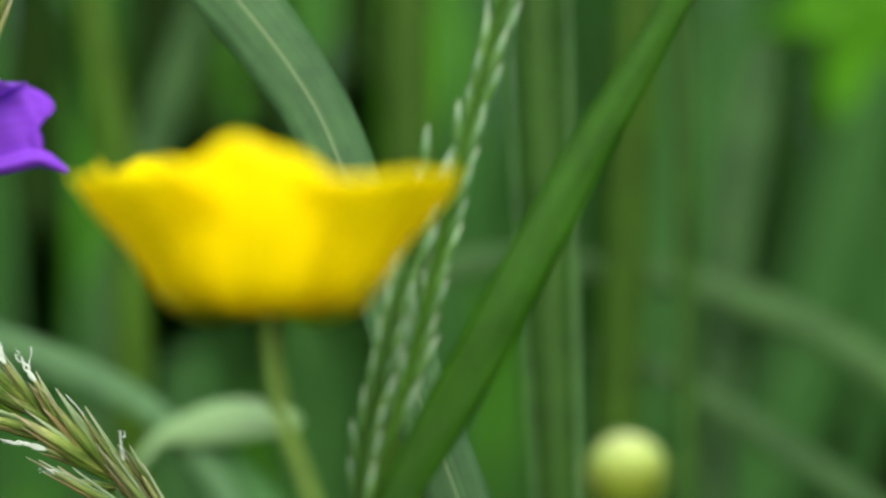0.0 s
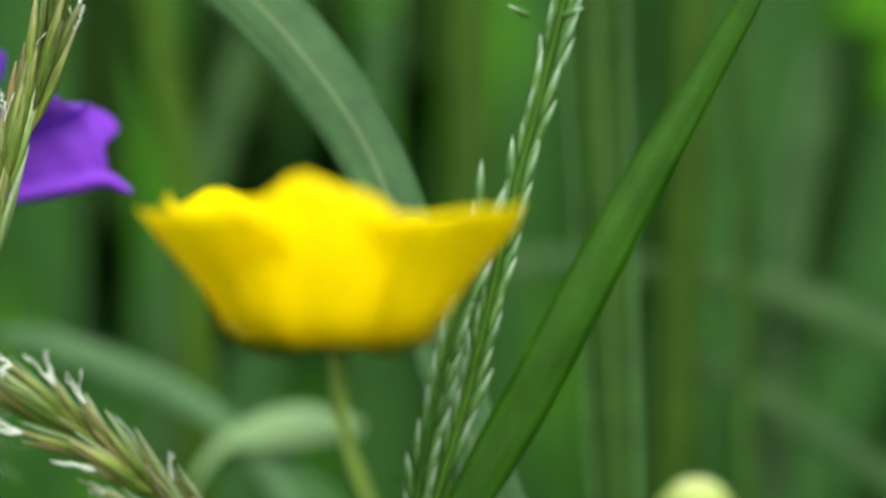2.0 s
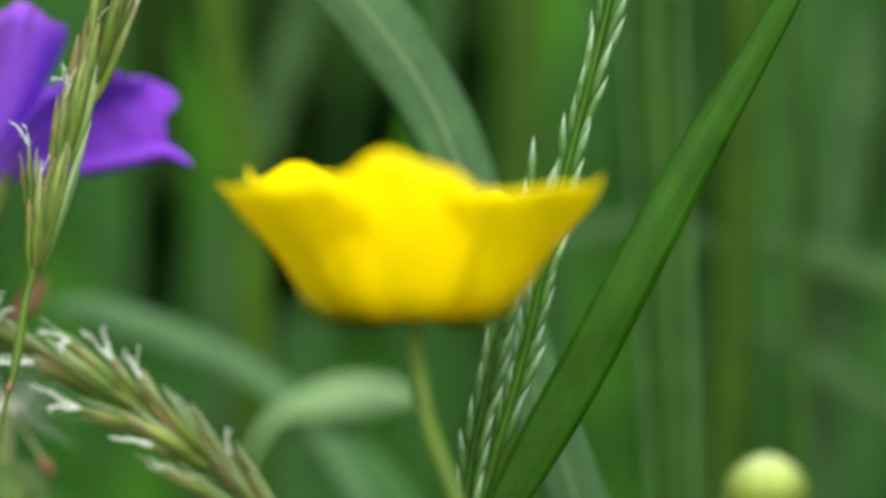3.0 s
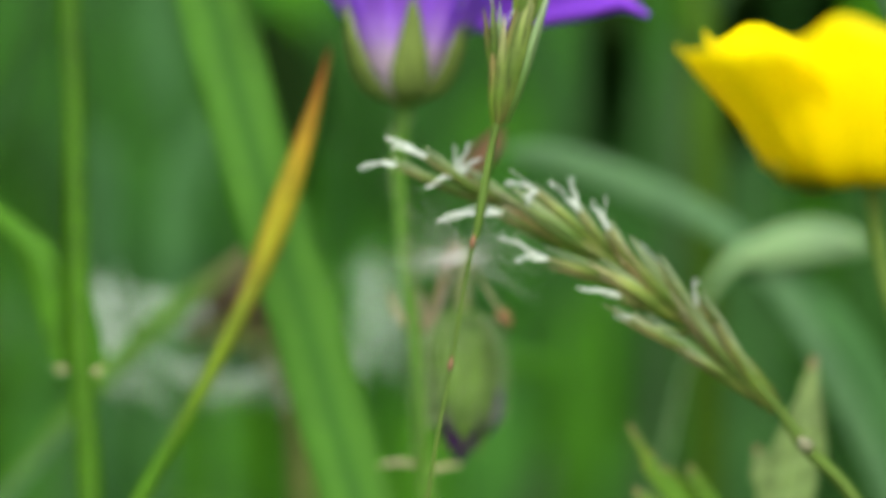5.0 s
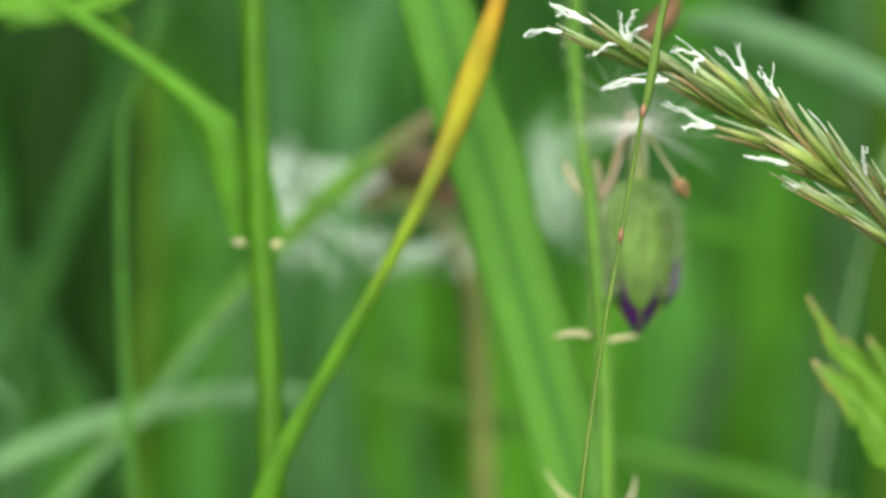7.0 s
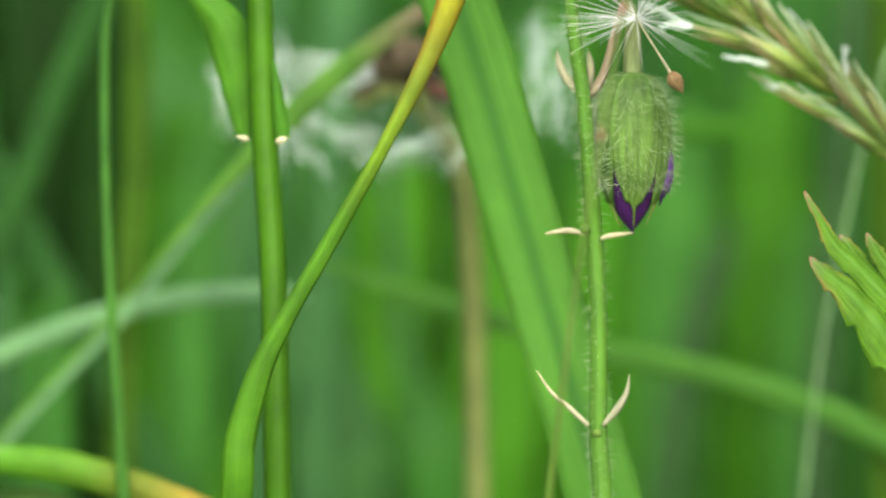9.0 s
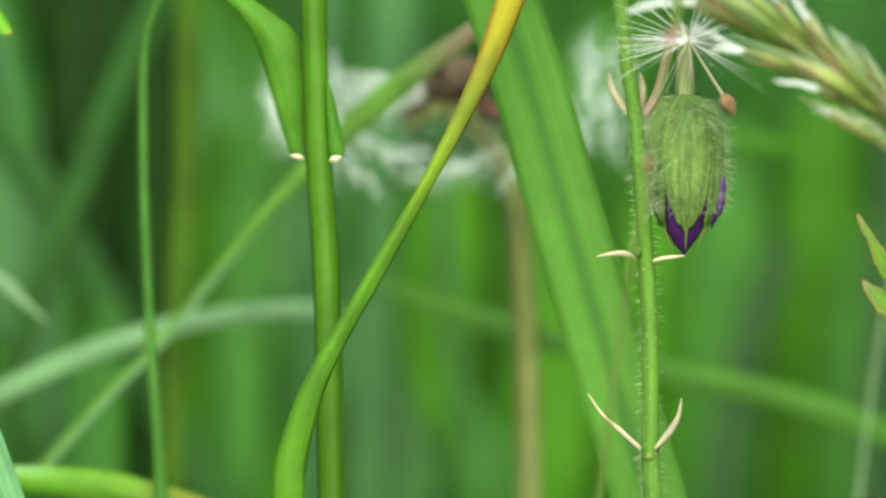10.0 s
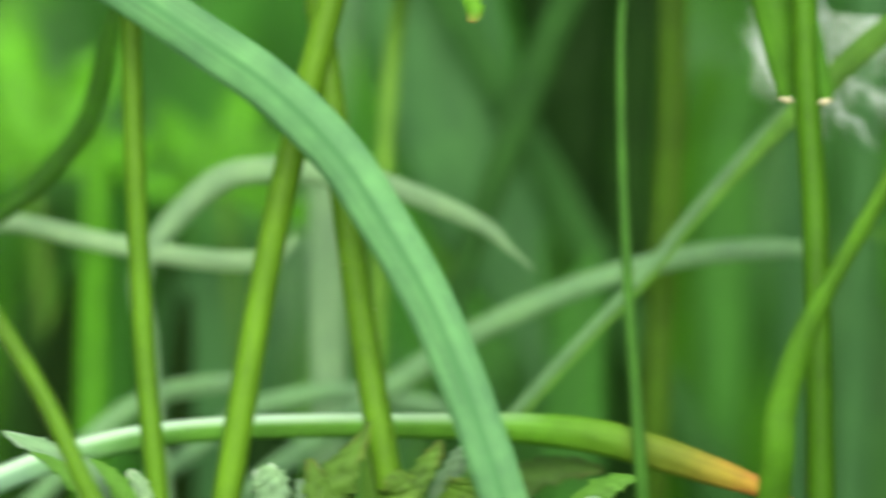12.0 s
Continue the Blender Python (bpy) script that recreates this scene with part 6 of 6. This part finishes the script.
lobed_leaf("downy grey-green cranesbill leaf with a fresh green front lobe", [
    [(-0.07623, 0.6715, 0.29914, 0.00015), (-0.07474, 0.6715, 0.29857, 0.00105), (-0.07303, 0.6715, 0.29790, 0.00154), (-0.07113, 0.6715, 0.29695, 0.00185), (-0.06923, 0.6715, 0.29560, 0.00185), (-0.06779, 0.6715, 0.29382, 0.00142)],
    [(-0.07413, 0.669, 0.29791, 0.00012), (-0.07295, 0.669, 0.29742, 0.00068), (-0.07144, 0.669, 0.29641, 0.00123), (-0.06992, 0.669, 0.29483, 0.00141), (-0.06898, 0.669, 0.29302, 0.00111)],
    [(-0.07021, 0.67, 0.29742, 0.00018), (-0.06900, 0.67, 0.29655, 0.00092), (-0.06802, 0.67, 0.29523, 0.00135), (-0.06734, 0.67, 0.29315, 0.00123)],
    [(-0.06773, 0.671, 0.29661, 0.00037), (-0.06713, 0.671, 0.29586, 0.00105), (-0.06683, 0.671, 0.29442, 0.00136), (-0.06705, 0.671, 0.29253, 0.00111)],
], (CRANE_LEAF_DOWNY, CRANE_LEAF, CRANE_LEAF, CRANE_LEAF_DOWNY,), [(-0.06775, 0.67, 0.29315, 0.00083), (-0.06764, 0.67, 0.29032, 0.00075), (-0.06749, 0.67, 0.28691, 0.00075)], teeth=5, seed=31)
lobed_leaf("small crinkled downy grey-green leaf low in the grass", [
    [(-0.05862, 0.67, 0.29693, 0.00092), (-0.05839, 0.67, 0.29640, 0.00191), (-0.05809, 0.67, 0.29557, 0.00234), (-0.05794, 0.67, 0.29395, 0.00185), (-0.05794, 0.67, 0.29225, 0.00092)],
    [(-0.05612, 0.6695, 0.29613, 0.00031), (-0.05608, 0.6695, 0.29568, 0.00062), (-0.05620, 0.6695, 0.29455, 0.00068), (-0.05729, 0.6695, 0.29247, 0.00055)],
], (CRANE_LEAF_DOWNY,), [(-0.05794, 0.67, 0.29243, 0.00075), (-0.05794, 0.67, 0.28960, 0.00075), (-0.05794, 0.67, 0.28658, 0.00075)], teeth=7, seed=51)
lobed_leaf("mottled olive cut leaf with pointed reddish tips", [
    [(-0.05140, 0.669, 0.30010, 0.00012), (-0.05193, 0.669, 0.29893, 0.00080), (-0.05276, 0.669, 0.29775, 0.00160), (-0.05359, 0.669, 0.29640, 0.00258), (-0.05385, 0.669, 0.29459, 0.00307), (-0.05197, 0.669, 0.29195, 0.00184)],
    [(-0.05540, 0.6685, 0.29755, 0.00031), (-0.05510, 0.6685, 0.29649, 0.00117), (-0.05464, 0.6685, 0.29499, 0.00172), (-0.05268, 0.6685, 0.29217, 0.00141)],
    [(-0.04658, 0.668, 0.29884, 0.00012), (-0.04703, 0.668, 0.29802, 0.00104), (-0.04771, 0.668, 0.29700, 0.00147), (-0.04858, 0.668, 0.29549, 0.00160), (-0.05038, 0.668, 0.29240, 0.00135)],
    [(-0.04997, 0.6675, 0.29664, 0.00092), (-0.04937, 0.6675, 0.29600, 0.00215), (-0.04929, 0.6675, 0.29488, 0.00282), (-0.05035, 0.6675, 0.29243, 0.00184)],
    [(-0.04463, 0.6675, 0.29628, 0.00123), (-0.04478, 0.6675, 0.29561, 0.00294), (-0.04583, 0.6675, 0.29433, 0.00337), (-0.04959, 0.6675, 0.29206, 0.00184)],
], (OLIVE, OLIVE, OLIVE, MOTTLED, MOTTLED), [(-0.05117, 0.6685, 0.29218, 0.00097), (-0.05117, 0.6685, 0.28935, 0.00090), (-0.05117, 0.6685, 0.28634, 0.00090)], teeth=6, seed=41)
lobed_leaf("small downy leaf folded beside the olive leaf", [
    [(-0.04500, 0.6698, 0.29831, 0.00055), (-0.04549, 0.6698, 0.29774, 0.00117), (-0.04613, 0.6698, 0.29676, 0.00135), (-0.04689, 0.6698, 0.29562, 0.00111), (-0.04734, 0.6698, 0.29343, 0.00080)],
], (CRANE_LEAF_DOWNY,), [(-0.04734, 0.6698, 0.29362, 0.00068), (-0.04734, 0.6698, 0.29041, 0.00068), (-0.04734, 0.6698, 0.28702, 0.00068)], teeth=6, seed=52)
lobed_leaf("dull olive leaf behind the bent blade", [
    [(-0.03644, 0.682, 0.29613, 0.00023), (-0.03783, 0.682, 0.29636, 0.00132), (-0.03978, 0.682, 0.29635, 0.00217), (-0.04242, 0.682, 0.29557, 0.00295), (-0.04482, 0.682, 0.29408, 0.00310)],
], (OLIVE,), [(-0.04481, 0.683, 0.29403, 0.00078), (-0.04520, 0.683, 0.29169, 0.00078), (-0.04535, 0.683, 0.28858, 0.00078)], teeth=4, seed=61)
lobed_leaf("dark green leaf low in the grass", [
    [(-0.03388, 0.672, 0.29614, 0.00038), (-0.03503, 0.672, 0.29599, 0.00137), (-0.03656, 0.672, 0.29522, 0.00191), (-0.03809, 0.672, 0.29353, 0.00191)],
], (CRANE_LEAF,), [(-0.03801, 0.672, 0.29372, 0.00069), (-0.03824, 0.672, 0.29123, 0.00069), (-0.03831, 0.672, 0.28856, 0.00069)], teeth=4, seed=71)
lobed_leaf("small pale downy leaf with a pink tip", [
    [(0.02673, 0.666, 0.32226, 0.00020), (0.02654, 0.666, 0.32038, 0.00117), (0.02607, 0.666, 0.31803, 0.00243), (0.02544, 0.666, 0.31529, 0.00344), (0.02481, 0.666, 0.31255, 0.00376), (0.02434, 0.666, 0.30942, 0.00274)],
    [(0.02282, 0.667, 0.31606, 0.00024), (0.02329, 0.667, 0.31449, 0.00141), (0.02407, 0.667, 0.31253, 0.00235), (0.02454, 0.667, 0.30979, 0.00196)],
], (PINK_TIP,), [(0.02446, 0.667, 0.30998, 0.00071), (0.02470, 0.667, 0.30665, 0.00071), (0.02485, 0.667, 0.30313, 0.00071)], teeth=2, seed=81)
cut_leaf([(-0.03678, 0.669, 0.29295)][0], 0.0026, 3, CRANE_LEAF_DOWNY, "small crinkled downy leaf low in the grass", -10, 10, -30, seed=21, spread=75, depth=0.25, saw=0.05, tipped=0.45)
cut_leaf([(0.07708, 0.73, 0.36651)][0], 0.0125, 5, LIGHT, "broad yellow-green leaf behind the buttercup", 165, 0, -10, petiole=[(0.07758, 0.735, 0.36687, 0.00087), (0.08196, 0.735, 0.36471, 0.00096), (0.08456, 0.735, 0.35510, 0.00105), (0.08496, 0.735, 0.34202, 0.00105)], seed=33, spread=110, depth=0.4)
cut_leaf([(-0.07994, 0.722, 0.31563)][0], 0.014, 5, LIGHT, "broad green leaf far behind", 10, 0, -10, seed=13, spread=110, depth=0.45)
cut_leaf([(-0.06587, 0.722, 0.31359)][0], 0.011, 5, LIGHT, "broad green leaf far behind", -10, 0, -20, seed=14, spread=110, depth=0.45)


# ---------- wind ----------
def sway(ob, height, rows):
    """Rows of seconds and the shift in millimetres (across, up) that the wind gives at that height."""
    b = ob.location.copy()
    walk(ob, [(t, pose(b.x, b.y, b.z + dz / 1000, 0, math.degrees(math.atan2(dx / 1000, height)), 0)) for t, dx, dz in rows])


def motions():
    sway(yellow_flower, 0.34, [(0, 0.39, -0.39), (0.5, 0.56, -0.35), (1, -1.77, -0.01), (1.5, 0.27, -0.38), (2, 0.73, 0.07), (2.5, 0.00, -0.00), (2.7, 1.80, 0.11), (4.3, 1.23, -0.10), (4.5, 1.45, -0.16), (5, 1.51, -0.09), (5.5, 1.60, -0.24), (6, 1.81, -0.30), (6.5, 1.82, -0.37), (8.5, 0.91, -0.18), (12, 0.00, 0.00)])
    sway(yellow_bud, 0.33, [(0, 0.23, 0.40), (0.5, 0.41, 0.54), (1, -0.91, 0.41), (1.5, 0.86, 0.34), (2, 1.04, 0.16), (2.5, 0.00, -0.00), (2.7, 1.58, 0.05), (4.7, 0.79, 0.02), (12, 0.00, 0.00)])
    sway(panicle, 0.33, [(0, 0.44, 0.34), (0.5, 0.78, 0.43), (1, 1.74, 0.78), (1.5, 0.81, 0.35), (2, 0.09, 0.06), (2.5, 0.00, -0.00), (2.7, -0.61, -0.12), (4.3, 0.54, -0.16), (6.3, 0.27, -0.08), (12, 0.00, 0.00)])
    sway(bl1, 0.35, [(0, 0.00, -0.00), (0.5, -1.91, -0.76), (1, -0.73, -0.82), (1.5, -0.19, -0.16), (2, -0.96, -0.50), (2.5, 0.52, 0.21), (2.7, -0.41, 0.37), (4.7, -0.21, 0.19), (12, 0.00, 0.00)])
    sway(nodding, 0.33, [(0, 0.90, -0.10), (0.5, 0.87, 0.16), (1, 0.39, -0.65), (1.5, -0.37, -0.17), (2, -0.09, 0.08), (2.5, 0.01, 0.05), (2.7, -0.39, -0.12), (4.3, -0.06, 0.07), (4.5, 0.00, -0.13), (5, 0.27, -0.05), (5.5, 0.00, -0.00), (6, -0.26, 0.03), (6.5, -0.44, 0.04), (7, -0.39, 0.07), (7.5, -0.73, 0.02), (7.7, -0.85, 0.01), (9.5, -1.59, -0.23), (11.5, -0.80, -0.12), (12, 0.00, 0.00)])
    sway(jointed, 0.32, [(0, -0.15, -0.13), (4.3, -0.15, -0.13), (4.5, -0.09, -0.28), (5, 0.15, -0.11), (5.5, 0.00, -0.00), (6, -0.06, 0.05), (6.5, -0.19, 0.00), (7, -0.17, -0.18), (7.5, -0.40, -0.28), (7.7, -0.48, -0.23), (9.5, -1.10, -0.63), (10, -1.23, -0.76), (10.5, -0.89, -0.57), (11, -0.84, -0.65), (12, -0.42, -0.32)])
    sway(collar, 0.32, [(0, -1.59, -0.18), (5, -1.59, -0.18), (5.5, -1.68, -0.16), (6, -1.52, -0.20), (6.5, -1.57, -0.20), (7, -1.15, -0.40), (7.5, -0.76, -0.42), (7.7, -0.60, -0.52), (9.5, 0.25, -0.39), (10, 0.33, -0.24), (10.5, 0.00, -0.00), (11, 0.01, 0.06), (11.5, 0.12, -0.10), (12, 0.25, -0.12)])
    sway(thin_blade, 0.32, [(0, 0.97, 1.03), (9.5, 0.97, 1.03), (10, 0.19, 0.66), (10.5, 0.00, -0.00), (11, 0.16, 0.07), (11.5, -0.31, 0.11), (12, -0.42, 0.07)])
    sway(cross_low, 0.31, [(0, 0.99, 0.10), (9.5, 0.99, 0.10), (10, 0.31, -0.04), (10.5, 0.00, -0.00), (11, -0.02, -0.07), (11.5, -0.26, 0.12), (12, -0.33, 0.30)])
    sway(cross_straight, 0.31, [(0, 0.99, 0.10), (9.5, 0.99, 0.10), (10, 0.31, -0.04), (10.5, 0.00, -0.00), (11, -0.02, -0.07), (11.5, -0.26, 0.12), (12, -0.33, 0.30)])
    sway(leaning, 0.31, [(0, 3.1, 0), (10.5, 3.1, 0), (11, 2.2, 0), (11.5, 1.0, 0), (12, 0, 0)])
    sway(orange_blade, 0.33, [(0, -1.4, 0), (4.3, -1.4, 0), (4.5, -1.3, 0), (5, -1.1, 0), (5.5, -0.9, 0), (6, -0.5, 0), (6.5, -0.1, 0), (7, 0, 0), (12, 0, 0)])
    sway(wide_blade, 0.33, [(0, -1.7, 0), (4.3, -1.7, 0), (4.5, -1.6, 0), (5, -0.9, 0), (5.5, -0.6, 0), (6, -0.5, 0), (7, 0, 0), (12, 0, 0)])


motions()
